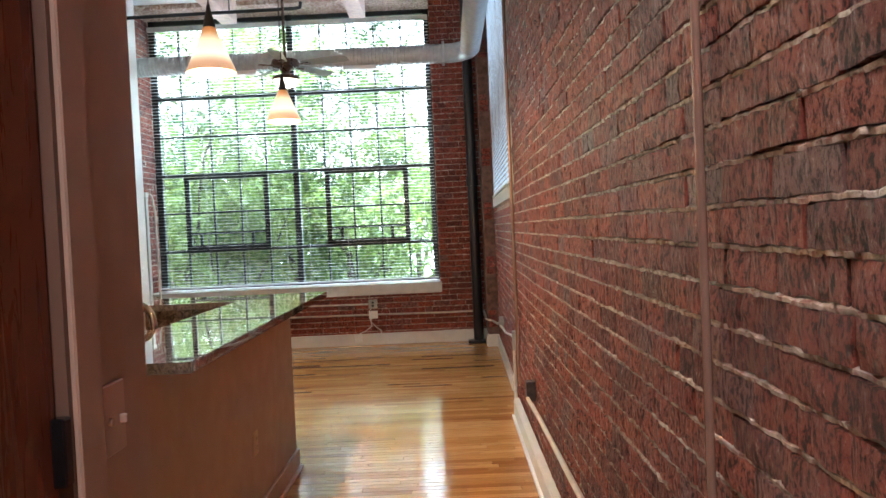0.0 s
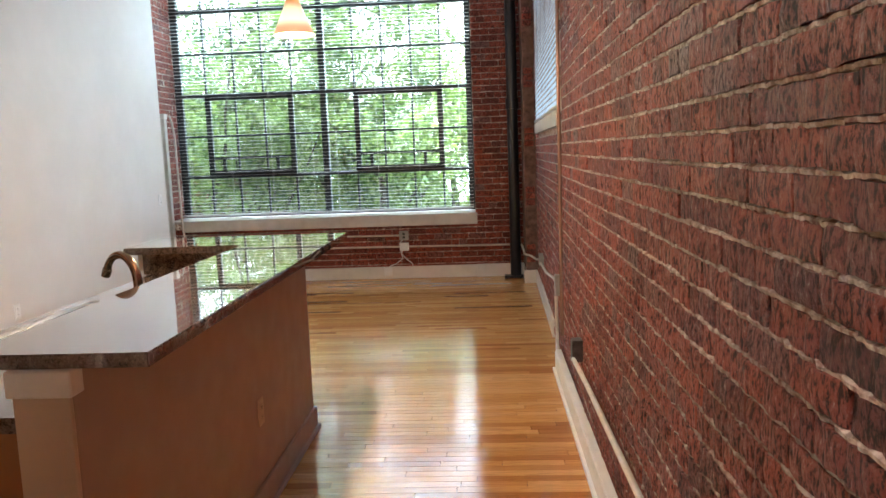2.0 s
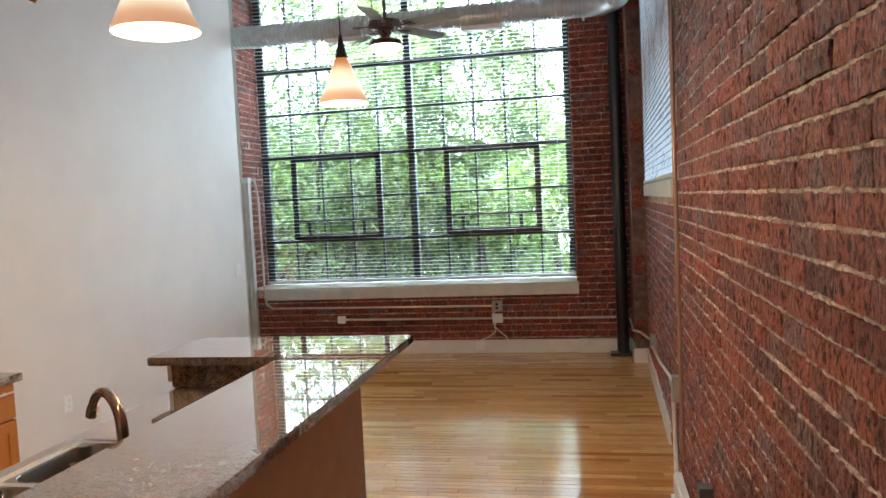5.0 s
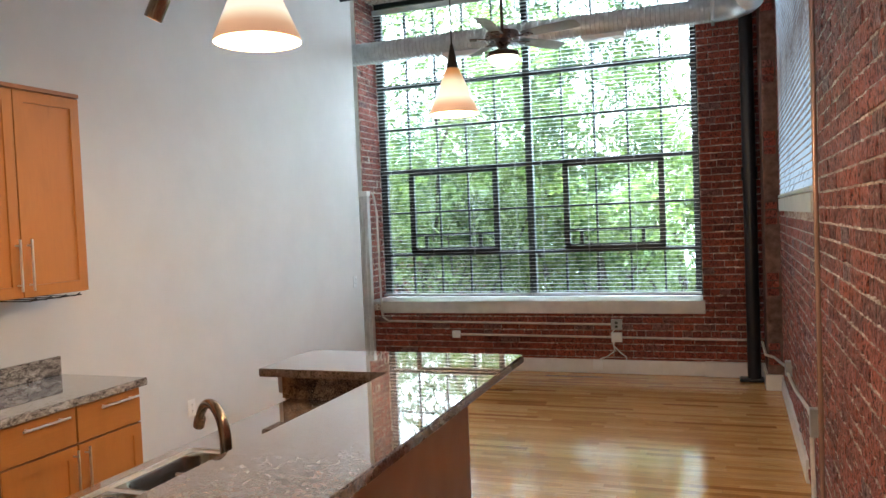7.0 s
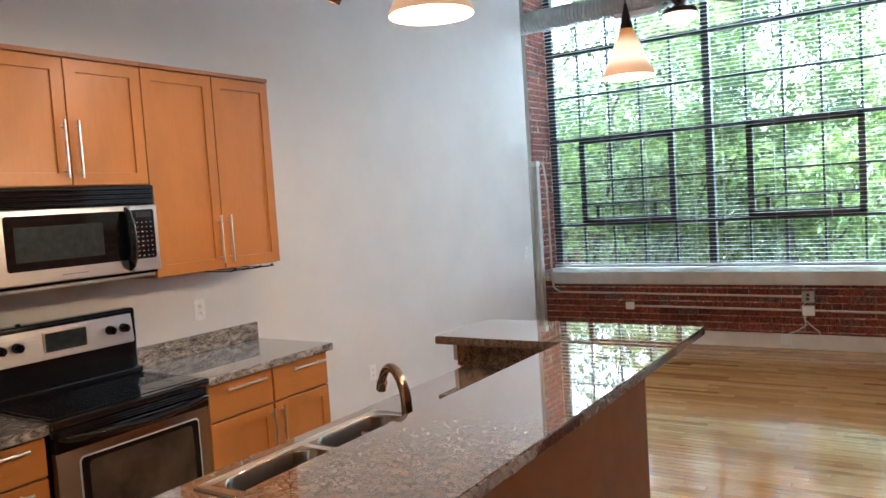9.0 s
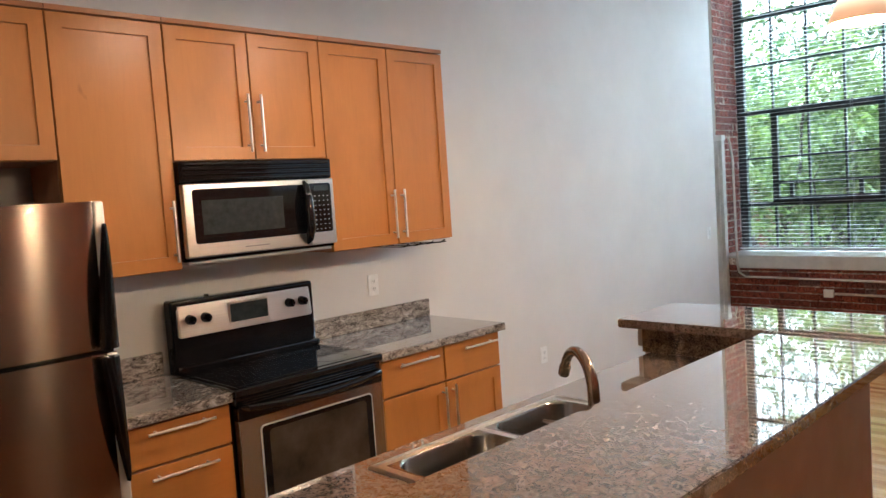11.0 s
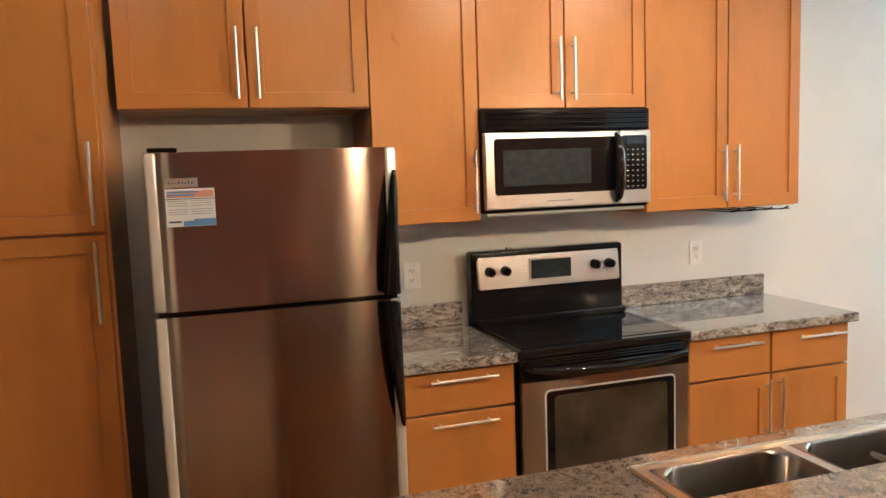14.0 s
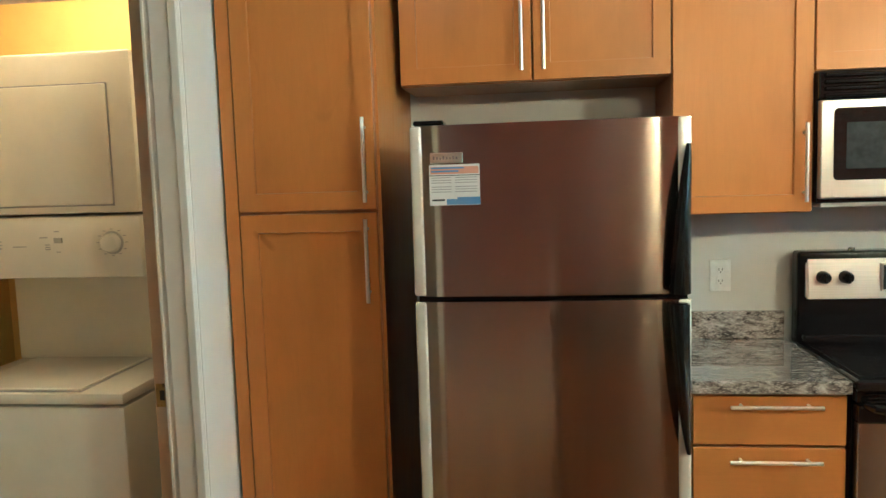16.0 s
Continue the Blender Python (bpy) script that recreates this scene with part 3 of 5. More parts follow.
for _ in range(60000):
    x, y = rng.uniform(-22, 6), rng.uniform(26, 34)
    top = 1.6 + 1.5 * math.sin(x * 0.7) + 1.0 * math.sin(x * 1.9 + 1)
    c = Vector((x, y, -5 + (top + 5) * rng.random() ** 0.6))
    ax = Vector((rng.uniform(-1, 1), rng.uniform(-1, 1), rng.uniform(-1, 1))).normalized() * 0.17
    si = ax.orthogonal().normalized() * 0.09
    k = len(verts)
    verts += [c - ax, c + si, c + ax, c - si]
    faces.append((k, k + 1, k + 2, k + 3))
me = bpy.data.meshes.new("far_woods")
me.from_pydata([tuple(v) for v in verts], [], faces)
me.materials.append(LEAF_A)
tagged(new("far_woods", me), "bank of light green bushes and trees far across the yard", "woods", "", "stuff")
nb = thing("brick_building", (-11.5, 26, -5.0), "pale red brick building across the yard", "building")
part("wall", boxes((-16, -8.6, 22, 34, -5, 3.1)), FARBRICK, nb)
part("roof", boxes((-16.2, -8.4, 21.7, 34.3, 3.1, 3.35)), TRIM, nb)

# ---- baseboards ----
bm = boxes((-0.045, -0.002, SY, 5.86, 0, 0.13), (-0.04, -0.002, SY, 5.86, 0.13, 0.142), (-0.062, -0.045, SY, 5.86, 0, 0.02), bevel=0.003)
structure("baseboard", bm, TRIM, "thick white painted baseboard along the brick")
bm = slab_y(bmesh.new(), 6.75, 9.27, -0.018, 0.008, 0, 0.142)
box(bm, -0.07, bx(9.3), 9.235, 9.255, 0, 0.145)
box(bm, -0.07, -0.05, 9.255, WY, 0, 0.145)
structure("baseboard_corner", bm, TRIM, "white painted baseboard round the brick corner pier")
structure("baseboard_window", boxes((-4.36, -0.602, WY - 0.023, WY, 0, 0.145), (-0.602, -0.05, WY - 0.05, WY, 0, 0.15), bevel=0.003), TRIM, "white painted baseboard under the window")
structure("baseboard_west", boxes((KW, KW + 0.015, 4.97, 8.81, 0, 0.12), bevel=0.003), TRIM, "white painted baseboard on the white wall")

# ---- corner pier, black pipe, conduit ----
structure("corner_pier", boxes((-0.05, 0.4, 9.255, WY + 0.02, 0, CZ)), PLASTER, "brick corner pier with worn old plaster")
pp = thing("drain_pipe", (-0.15, 9.6, 0), "black painted iron standpipe rising floor to ceiling in the corner", "pipe")
part("pipe", lathe(bmesh.new(), [(0.062, 0.0), (0.062, CZ)], (-0.155, 9.62, 0)), PIPE_BLACK, pp, smooth=True)
part("collar", lathe(bmesh.new(), [(0.062, 0.0), (0.074, 0.0), (0.074, 0.12), (0.062, 0.12)], (-0.155, 9.62, 1.95)), PIPE_BLACK, pp, smooth=True)
part("foot_flange", boxes((-0.29, -0.06, 9.55, 9.69, 0, 0.035), bevel=0.012, seg=2), PIPE_BLACK, pp)


def conduit(name, pts, r, mat, label, group=""):
    bm = tube(bmesh.new(), pts, r, 10)
    return solo(name, bm, mat, label, "conduit", group, smooth=True)


def box_plate(name, x, y, z, w, h, d, mat, label, face="y", slots=True, group="", cat="junction box"):
    """A small box on the north wall (face y) or on a wall along x (face x: looking to -x; face X: looking to +x)."""
    th = thing(name, (x, y, z - h / 2), label, cat, group)
    if face == "y":
        part("box", boxes((x - w / 2, x + w / 2, y - d, y, z - h / 2, z + h / 2), bevel=0.004), mat, th)
        if slots:
            for dz in (-0.02, 0.02):
                part("socket", boxes((x - 0.014, x + 0.014, y - d - 0.003, y - d + 0.001, z + dz - 0.012, z + dz + 0.012), bevel=0.002), DARKSLOT if mat == GREYBOX else mat, th)
    else:
        s = -1 if face == "x" else 1
        xa, xb = sorted((x, x + s * d))
        part("box", boxes((xa, xb, y - w / 2, y + w / 2, z - h / 2, z + h / 2), bevel=0.002), mat, th)
        if slots:
            f = x + s * d
            for dz in (-0.021, 0.021):
                ob = part("socket", boxes((*sorted((f - s * 0.001, f + s * 0.003)), y - 0.016, y + 0.016, z + dz - 0.014, z + dz + 0.014), bevel=0.003), mat, th)
                bm = bmesh.new()
                for dy in (-0.006, 0.006):
                    box(bm, *sorted((f + s * 0.002, f + s * 0.0036)), y + dy - 0.0012, y + dy + 0.0012, z + dz - 0.002, z + dz + 0.007)
                box(bm, *sorted((f + s * 0.002, f + s * 0.0036)), y - 0.002, y + 0.002, z + dz - 0.01, z + dz - 0.006)
                part("socket_slots", bm, DARKSLOT, ob)
    return th


box_plate("junction_box", -1.475, WY, 0.52, 0.11, 0.11, 0.045, GREYBOX, "small grey metal outlet box on the brick under the window", group="window wall boxes")
box_plate("junction_box", -1.475, WY, 0.385, 0.11, 0.1, 0.045, PLASTIC, "small pale outlet box on the brick with wires below", group="window wall boxes")
box_plate("junction_box", -3.255, WY, 0.396, 0.09, 0.08, 0.04, PLASTIC, "small square cream cover box at a conduit end", slots=False, group="window wall boxes")
box_plate("floor_outlet", -1.682, WY - 0.023, 0.092, 0.1, 0.11, 0.012, PLASTIC, "white double outlet plate set in the baseboard", cat="outlet")
yc = WY - 0.023
conduit("conduit", [(-4.22, yc, 2.03), (-4.2, yc, 1.98), (-4.175, yc, 1.8), (-4.165, yc, 0.66), (-4.15, yc, 0.585), (-4.08, yc, 0.54), (-1.53, yc, 0.52)], 0.012, CONDUIT, "thin cream painted conduit bending down and along the brick")
conduit("conduit", [(-3.21, yc, 0.396), (-1.53, yc, 0.385)], 0.012, CONDUIT, "thin cream painted conduit running straight along the brick")
conduit("conduit", [(-1.42, yc, 0.385), (-0.62, yc, 0.375), (-0.2, yc, 0.375)], 0.012, CONDUIT, "thin cream painted conduit running to the black pipe")
conduit("wire", [(-1.5, yc, 0.34), (-1.51, yc - 0.01, 0.3), (-1.50, yc, 0.24), (-1.58, yc, 0.18), (-1.66, yc, 0.15)], 0.006, PLASTIC, "loose white wire looping to the low outlet")
conduit("wire", [(-1.49, yc, 0.47), (-1.53, yc - 0.01, 0.43), (-1.51, yc - 0.01, 0.3), (-1.45, yc, 0.23), (-1.385, yc, 0.18), (-1.38, yc, 0.14)], 0.006, PLASTIC, "loose white wire hanging in a curve")
conduit("conduit", [(-0.08, 9.62, 0.385), (-0.072, 9.42, 0.36), (-0.07, 9.235, 0.33), (-0.0, 9.225, 0.31), (bx(8.5) - 0.02, 9.0, 0.3), (bx(8.4) - 0.025, 8.2, 0.42)], 0.012, CONDUIT, "thin painted conduit stepping round the corner pier")
box_plate("junction_box", bx(8.1) + 0.005, 8.12, 0.43, 0.09, 0.11, 0.05, GREYBOX, "small grey box on the brick near the corner", face="x", slots=False, group="brick wall boxes")
conduit("conduit", [(bx(8.0) - 0.03, 8.05, 0.4), (bx(7.5) - 0.025, 7.4, 0.42), (bx(6.6) - 0.02, 6.5, 0.52), (bx(6.2) - 0.02, 6.3, 0.53)], 0.011, CONDUIT, "grey conduit sloping along the low brick wall", "low wall conduits")
box_plate("conduit_elbow", bx(6.2), 6.16, 0.53, 0.06, 0.15, 0.04, GREYBOX, "grey conduit elbow fitting on the brick", face="x", slots=False, cat="conduit fitting")
conduit("conduit", [(bx(6.1) - 0.03, 6.16, 0.45), (bx(6) - 0.03, 6.1, 0.2), (-0.02, 5.95, 0.12), (-0.02, 5.88, 0.1)], 0.012, CONDUIT, "grey conduit dropping behind the baseboard end")
wb = box_plate("junction_box", 0.0, 4.74, 0.44, 0.075, 0.115, 0.055, DARKBOX, "mottled grey metal box low on the brick wall, shade put in its colour", face="x", slots=False, group="brick wall boxes")
conduit("conduit", [(-0.05, 4.70, 0.40), (-0.045, 4.60, 0.395), (-0.04, 4.2, 0.405), (-0.035, 2.6, 0.43), (-0.03, 0.6, 0.46), (-0.03, -1.4, 0.47)], 0.0125, CONDUIT, "cream painted steel conduit running low along the brick wall", "low wall conduits")
PIPEY = 1.585
conduit("riser_pipe", [(-0.019, PIPEY, 0.145), (-0.019, PIPEY, 4.1)], 0.0085, COPPERY, "brown painted pipe rising up the brick wall near the entry", "brick wall risers")
conduit("riser_pipe", [(-0.019, 5.60, 0.3), (-0.019, 5.60, 4.1)], 0.012, COPPERY, "thin brown painted pipe rising up the brick wall beside the window", "brick wall risers")

# wall channel beside the window corner
rc = thing("wall_channel", (-4.33, WY - 0.05, 0), "pale grey metal channel standing against the wall corner with a cap", "channel")
part("channel", boxes((-4.40, -4.265, WY - 0.075, WY - 0.005, 0, 2.0), (-4.36, -4.352, WY - 0.09, WY - 0.07, 0, 2.0), (-4.31, -4.302, WY - 0.09, WY - 0.07, 0, 2.0), bevel=0.002), SILLPAINT, rc)
part("cap", boxes((-4.41, -4.255, WY - 0.095, WY - 0.004, 2.0, 2.06), bevel=0.004), TRIM, rc)

# ---- duct ----
DY, DZ, DR = 9.1, 3.475, 0.108
duct = thing("spiral_duct", (-2.2, DY, DZ - DR), "large grey galvanised spiral duct under the ceiling turning the corner", "duct")
prof = []
x = -5.3
while x < -0.44:
    prof += [(DR, x), (DR, x + 0.028), (DR + 0.006, x + 0.032), (DR + 0.006, x + 0.038)]
    x += 0.042
part("straight_run", lathe(bmesh.new(), prof, (0, DY, DZ), "x", 32), DUCT, duct, smooth=True)
pts = arc((-0.44, DY - 0.30, DZ), 0.30, 90, 0, 8, "xy")
part("elbow", tube(bmesh.new(), pts, DR + 0.004, 32, False), DUCT, duct, "smooth grey segmented elbow", smooth=True)
prof = []
y = 3.0
while y < DY - 0.30:
    prof += [(DR, y), (DR, y + 0.028), (DR + 0.006, y + 0.032), (DR + 0.006, y + 0.038)]
    y += 0.042
part("return_run", lathe(bmesh.new(), prof, (-0.14, 0, DZ), "y", 32), DUCT, duct, smooth=True)
part("hanger_strap", boxes((-0.46, -0.43, DY - DR - 0.01, DY + DR + 0.01, DZ - DR - 0.01, DZ + DR + 0.01), bevel=0.004), DUCT, duct)
for x in (-2.82, -1.42):
    part("diffuser", boxes((x - 0.2, x + 0.2, DY - 0.06, DY + 0.06, DZ - DR - 0.035, DZ - DR + 0.01), bevel=0.006), TRIM, duct, "white slot diffuser under the duct")
sp = thing("sprinkler_pipe", (-3.3, 8.6, 3.9), "thin black pipe hung below the ceiling", "pipe")
part("pipe", tube(bmesh.new(), [(-5.3, 8.6, 3.9), (-2.05, 8.6, 3.93), (-2.0, 8.6, 3.94), (-1.99, 8.6, 4.0)], 0.02, 8), PIPE_BLACK, sp, smooth=True)
part("hanger", tube(bmesh.new(), [(-2.78, 8.6, 3.92), (-2.78, 8.6, CZ)], 0.008, 6), PIPE_BLACK, sp)
part("hanger", tube(bmesh.new(), [(-4.4, 8.6, 3.92), (-4.4, 8.6, CZ)], 0.008, 6), PIPE_BLACK, sp)

# ---- kitchen run on the west wall ----


def shaker(y0, y1, z0, z1, xf, rail=0.055, t=0.02):
    """A door with raised stiles and rails round a recessed panel, its face at xf."""
    bm = bmesh.new()

    def ring(x, m):
        return [bm.verts.new(p) for p in ((x, y0 + m, z0 + m), (x, y1 - m, z0 + m), (x, y1 - m, z1 - m), (x, y0 + m, z1 - m))]

    rings = [ring(xf - t, 0), ring(xf - 0.0015, 0), ring(xf, 0.0015), ring(xf, rail), ring(xf - 0.009, rail + 0.0015)]
    for a, b in zip(rings, rings[1:]):
        for i in range(4):
            bm.faces.new((a[i], a[(i + 1) % 4], b[(i + 1) % 4], b[i]))
    bm.faces.new(rings[0])
    bm.faces.new(rings[-1])
    return bm


def pull_v(parent, xf, y, z0, z1):
    bm = tube(bmesh.new(), [(xf + 0.032, y, z0), (xf + 0.032, y, z1)], 0.006, 10)
    for z in (z0 + 0.03, z1 - 0.03):
        tube(bm, [(xf - 0.002, y, z), (xf + 0.03, y, z)], 0.0045, 8)
    part("handle", bm, NICKEL, parent, "brushed nickel bar handle", True)


def pull_h(parent, xf, y0, y1, z):
    bm = tube(bmesh.new(), [(xf + 0.032, y0, z), (xf + 0.032, y1, z)], 0.006, 10)
    for y in (y0 + 0.035, y1 - 0.035):
        tube(bm, [(xf - 0.002, y, z), (xf + 0.03, y, z)], 0.0045, 8)
    part("handle", bm, NICKEL, parent, "brushed nickel bar handle", True)


UF = -3.58       # face of the upper doors
BF = -3.345      # face of the base doors


def wall_cabinet(y0, y1, z0, z1, doors, label):
    """doors: (y0, y1, handle y)"""
    th = thing("wall_cabinet", (KW + 0.17, (y0 + y1) / 2, z0), label, "cabinet", "kitchen wall cabinets")
    part("body", boxes((KW + 0.001, UF - 0.022, y0 + 0.001, y1 - 0.001, z0, z1), (KW + 0.001, UF + 0.004, y0 + 0.001, y1 - 0.001, z1, z1 + 0.02), bevel=0.001), CAB_SIDE, th)
    for a, b, hy in doors:
        d = part("door", shaker(a + 0.003, b - 0.003, z0 + 0.004, z1 - 0.006, UF), MAPLE, th)
        pull_v(d, UF, hy, z0 + 0.035, z0 + 0.285)
    return th


wall_cabinet(1.965, 2.853, 1.85, 2.40, ((1.965, 2.408, 2.372), (2.408, 2.853, 2.444)), "orange maple double-door cabinet above the refrigerator")
wall_cabinet(2.853, 3.292, 1.396, 2.40, ((2.853, 3.292, 3.262),), "tall single-door orange maple wall cabinet beside the microwave")
wall_cabinet(3.292, 4.055, 1.84, 2.40, ((3.292, 3.674, 3.642), (3.674, 4.055, 3.706)), "short double-door maple cabinet above the microwave")
rc = wall_cabinet(4.055, 4.877, 1.39, 2.40, ((4.055, 4.478, 4.446), (4.478, 4.877, 4.512)), "tall double-door maple wall cabinet at the end of the run")
rack = thing("stemware_rack", (-3.7, 4.68, 1.365), "thin dark wire rack hung under the end wall cabinet", "rack")
for y in (4.53, 4.62, 4.71, 4.80):
    part("wire", tube(bmesh.new(), [(-3.86, y, 1.39), (-3.86, y, 1.37), (-3.60, y, 1.37), (-3.585, y + 0.02, 1.385)], 0.003, 6), BLACKSATIN, rack)
part("cross_wire", tube(bmesh.new(), [(-3.61, 4.50, 1.372), (-3.61, 4.85, 1.372)], 0.003, 6), BLACKSATIN, rack)

PF = -3.272
pt = thing("pantry_cabinet", (-3.6, 1.72, 0), "tall orange maple pantry cabinet with two stacked doors beside the refrigerator", "cabinet")
part("body", boxes((KW + 0.001, PF - 0.022, 1.47, 1.935, 0.1, 2.40), (KW + 0.001, PF + 0.003, 1.458, 1.94, 2.40, 2.42), bevel=0.001), CAB_SIDE, pt)
part("filler", boxes((KW + 0.3, PF - 0.004, 1.457, 1.497, 0.1, 2.40)), MAPLE, pt)
part("side_panel", boxes((KW + 0.001, PF - 0.024, 1.9352, 1.944, 0.1, 2.40)), MAPLE, pt)
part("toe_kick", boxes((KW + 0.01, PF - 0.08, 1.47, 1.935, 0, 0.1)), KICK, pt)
d = part("door", shaker(1.502, 1.932, 1.456, 2.395, PF), MAPLE, pt)
pull_v(d, PF, 1.905, 1.478, 1.73)
d = part("door", shaker(1.502, 1.932, 0.105, 1.446, PF), MAPLE, pt)
pull_v(d, PF, 1.903, 1.175, 1.428)


def base_cabinet(y0, y1, label):
    th = thing("base_cabinet", (KW + 0.3, (y0 + y1) / 2, 0), label, "cabinet", "kitchen base cabinets")
    part("body", boxes((KW + 0.001, BF - 0.022, y0 + 0.001, y1 - 0.001, 0.1, 0.872), bevel=0.001), CAB_SIDE, th)
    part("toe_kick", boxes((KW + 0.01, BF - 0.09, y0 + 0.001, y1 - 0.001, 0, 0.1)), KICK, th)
    return th


b1 = base_cabinet(2.862, 3.322, "orange maple base cabinet with a stack of three drawers")
for z0, z1 in ((0.710, 0.862), (0.40, 0.700), (0.11, 0.390)):
    d = part("drawer_front", boxes((BF - 0.02, BF, 2.872, 3.316, z0, z1), bevel=0.002), MAPLE_H, b1)
    zz = z1 - 0.035 if z1 < 0.8 else (z0 + z1) / 2 + 0.048
    pull_h(d, BF, 2.975, 3.24, zz)
b2 = base_cabinet(4.095, 4.945, "orange maple base cabinet with two drawers over two doors")
for y0, y1, p0, p1 in ((4.105, 4.516, 4.20, 4.455), (4.526, 4.941, 4.65, 4.90)):
    d = part("drawer_front", boxes((BF - 0.02, BF, y0, y1, 0.69, 0.866), bevel=0.002), MAPLE_H, b2)
    pull_h(d, BF, p0, p1, 0.832)
for y0, y1, hy in ((4.105, 4.516, 4.49), (4.526, 4.941, 4.56)):
    d = part("door", shaker(y0, y1, 0.11, 0.68, BF), MAPLE, b2)
    pull_v(d, BF, hy, 0.40, 0.665)

for y0, y1, lab in ((2.862, 3.322, "speckled grey granite worktop on the drawer cabinet"), (4.093, 4.975, "speckled grey granite worktop on the end base cabinet")):
    wt = thing("worktop", (KW + 0.3, (y0 + y1) / 2, 0.874), lab, "worktop", "kitchen worktops")
    part("slab", boxes((KW + 0.001, BF + 0.028, y0, y1, 0.8725, 0.914), bevel=0.006, seg=2), GRANITE_G, wt)
    part("backsplash", boxes((KW + 0.001, KW + 0.022, y0, y1 - 0.012, 0.9145, 1.018), bevel=0.003), GRANITE_G, wt)

# refrigerator
RF = -3.112
fr = thing("refrigerator", (-3.5, 2.44, 0), "stainless top-freezer refrigerator with dark sides and black curved handles", "refrigerator")
part("body", boxes((-3.88, RF - 0.075, 2.078, 2.812, 0.03, 1.668), bevel=0.006), FRIDGE_SIDE, fr)
part("base_grille", boxes((-3.8, RF - 0.03, 2.09, 2.80, 0.0, 0.09), bevel=0.003), BLACKSATIN, fr)


def fridge_door(z0, z1, label):
    bm = bmesh.new()
    y0, y1 = 2.064, 2.824
    prof = [(RF - 0.07, y0 + 0.004), (RF - 0.02, y0 + 0.001)]
    n = 14
    for i in range(n + 1):
        f = i / n
        y = y0 + 0.045 + (y1 - y0 - 0.09) * f
        prof.append((RF - 0.006 + 0.010 * (1 - (2 * f - 1) ** 2), y))
    prof += [(RF - 0.02, y1 - 0.001), (RF - 0.07, y1 - 0.004)]
    a = [bm.verts.new((x, y, z0)) for x, y in prof]
    b = [bm.verts.new((x, y, z1)) for x, y in prof]
    for i in range(len(prof)):
        j = (i + 1) % len(prof)
        bm.faces.new((a[i], a[j], b[j], b[i]))
    bm.faces.new(a)
    bm.faces.new(b)
    d = part("door", bm, STEEL, fr, label, True)
    for ya, yb in ((y0 + 0.001, y0 + 0.034), (y1 - 0.036, y1 - 0.001)):
        part("edge_trim", boxes((RF - 0.062, RF - 0.004, ya, yb, z0 + 0.001, z1 - 0.001), bevel=0.008, seg=3), STEEL_EDGE, d, "bright steel door edge", True)
    return d


top = fridge_door(1.212, 1.688, "stainless freezer door")
low = fridge_door(0.095, 1.196, "stainless lower door")
part("gasket", boxes((RF - 0.066, RF - 0.02, 2.075, 2.815, 1.1955, 1.2125)), BLACKSATIN, fr)
part("hinge_cap", boxes((RF - 0.08, RF - 0.01, 2.075, 2.16, 1.688, 1.702), bevel=0.004), BLACKSATIN, fr)


def fridge_handle(zs, ys, parent):
    bm = bmesh.new()
    rings = []
    n = 18
    for i in range(n + 1):
        f = i / n
        z = zs[0] + (zs[1] - zs[0]) * f
        bow = math.sin(math.pi * f * 0.76) ** 0.8
        y = ys[0] + (ys[1] - ys[0]) * (1 - (1 - f) ** 1.8)
        x = RF + 0.008 + 0.05 * bow
        w, d = 0.006 + 0.022 * f ** 0.7, (x - RF + 0.016) / 2
        x = RF - 0.004 + d
        ring = [bm.verts.new((x + d * math.cos(a), y + w * math.sin(a), z)) for a in [2 * math.pi * k / 10 for k in range(10)]]
        rings.append(ring)
    for a, b in zip(rings, rings[1:]):
        for k in range(10):
            bm.faces.new((a[k], a[(k + 1) % 10], b[(k + 1) % 10], b[k]))
    bm.faces.new(rings[0])
    bm.faces.new(rings[-1])
    part("handle", bm, BLACKSATIN, parent, "long curved black handle", True)


fridge_handle((1.615, 1.218), (2.812, 2.786), top)
fridge_handle((0.77, 1.19), (2.812, 2.784), low)
lb = thing("energy_label", (RF + 0.004, 2.19, 1.47), "printed white and blue paper label stuck on the freezer door", "label")
X = RF + 0.0015
part("sheet", boxes((X, X + 0.001, 2.118, 2.258, 1.468, 1.58)), PAPER, lb)
part("band", boxes((X + 0.001, X + 0.0016, 2.122, 2.255, 1.554, 1.574)), REDINK, lb)
part("heading", boxes((X + 0.0016, X + 0.002, 2.124, 2.215, 1.568, 1.573), (X + 0.0016, X + 0.002, 2.124, 2.2, 1.559, 1.564)), BLUEINK, lb)
part("text_lines", boxes(*[(X + 0.001, X + 0.0016, y0, y0 + w, z, z + 0.002) for y0, w in ((2.124, 0.055), (2.19, 0.06)) for z in (1.543, 1.536, 1.529, 1.518, 1.511, 1.504)]), GREYINK, lb)
part("rule", boxes((X + 0.001, X + 0.0016, 2.118, 2.258, 1.549, 1.551)), BLACKINK, lb)
part("wave", boxes((X + 0.001, X + 0.0015, 2.165, 2.258, 1.469, 1.485), (X + 0.001, X + 0.0015, 2.195, 2.258, 1.485, 1.490)), BLUEINK, lb)
part("bar", boxes((X + 0.0011, X + 0.0017, 2.125, 2.16, 1.48, 1.485)), BLACKINK, lb)
nm = thing("name_badge", (RF + 0.004, 2.165, 1.585), "small raised chrome badge with unreadable lettering on the freezer door", "badge")
part("plate", boxes((X, X + 0.003, 2.122, 2.212, 1.584, 1.612), bevel=0.001), NICKEL, nm)
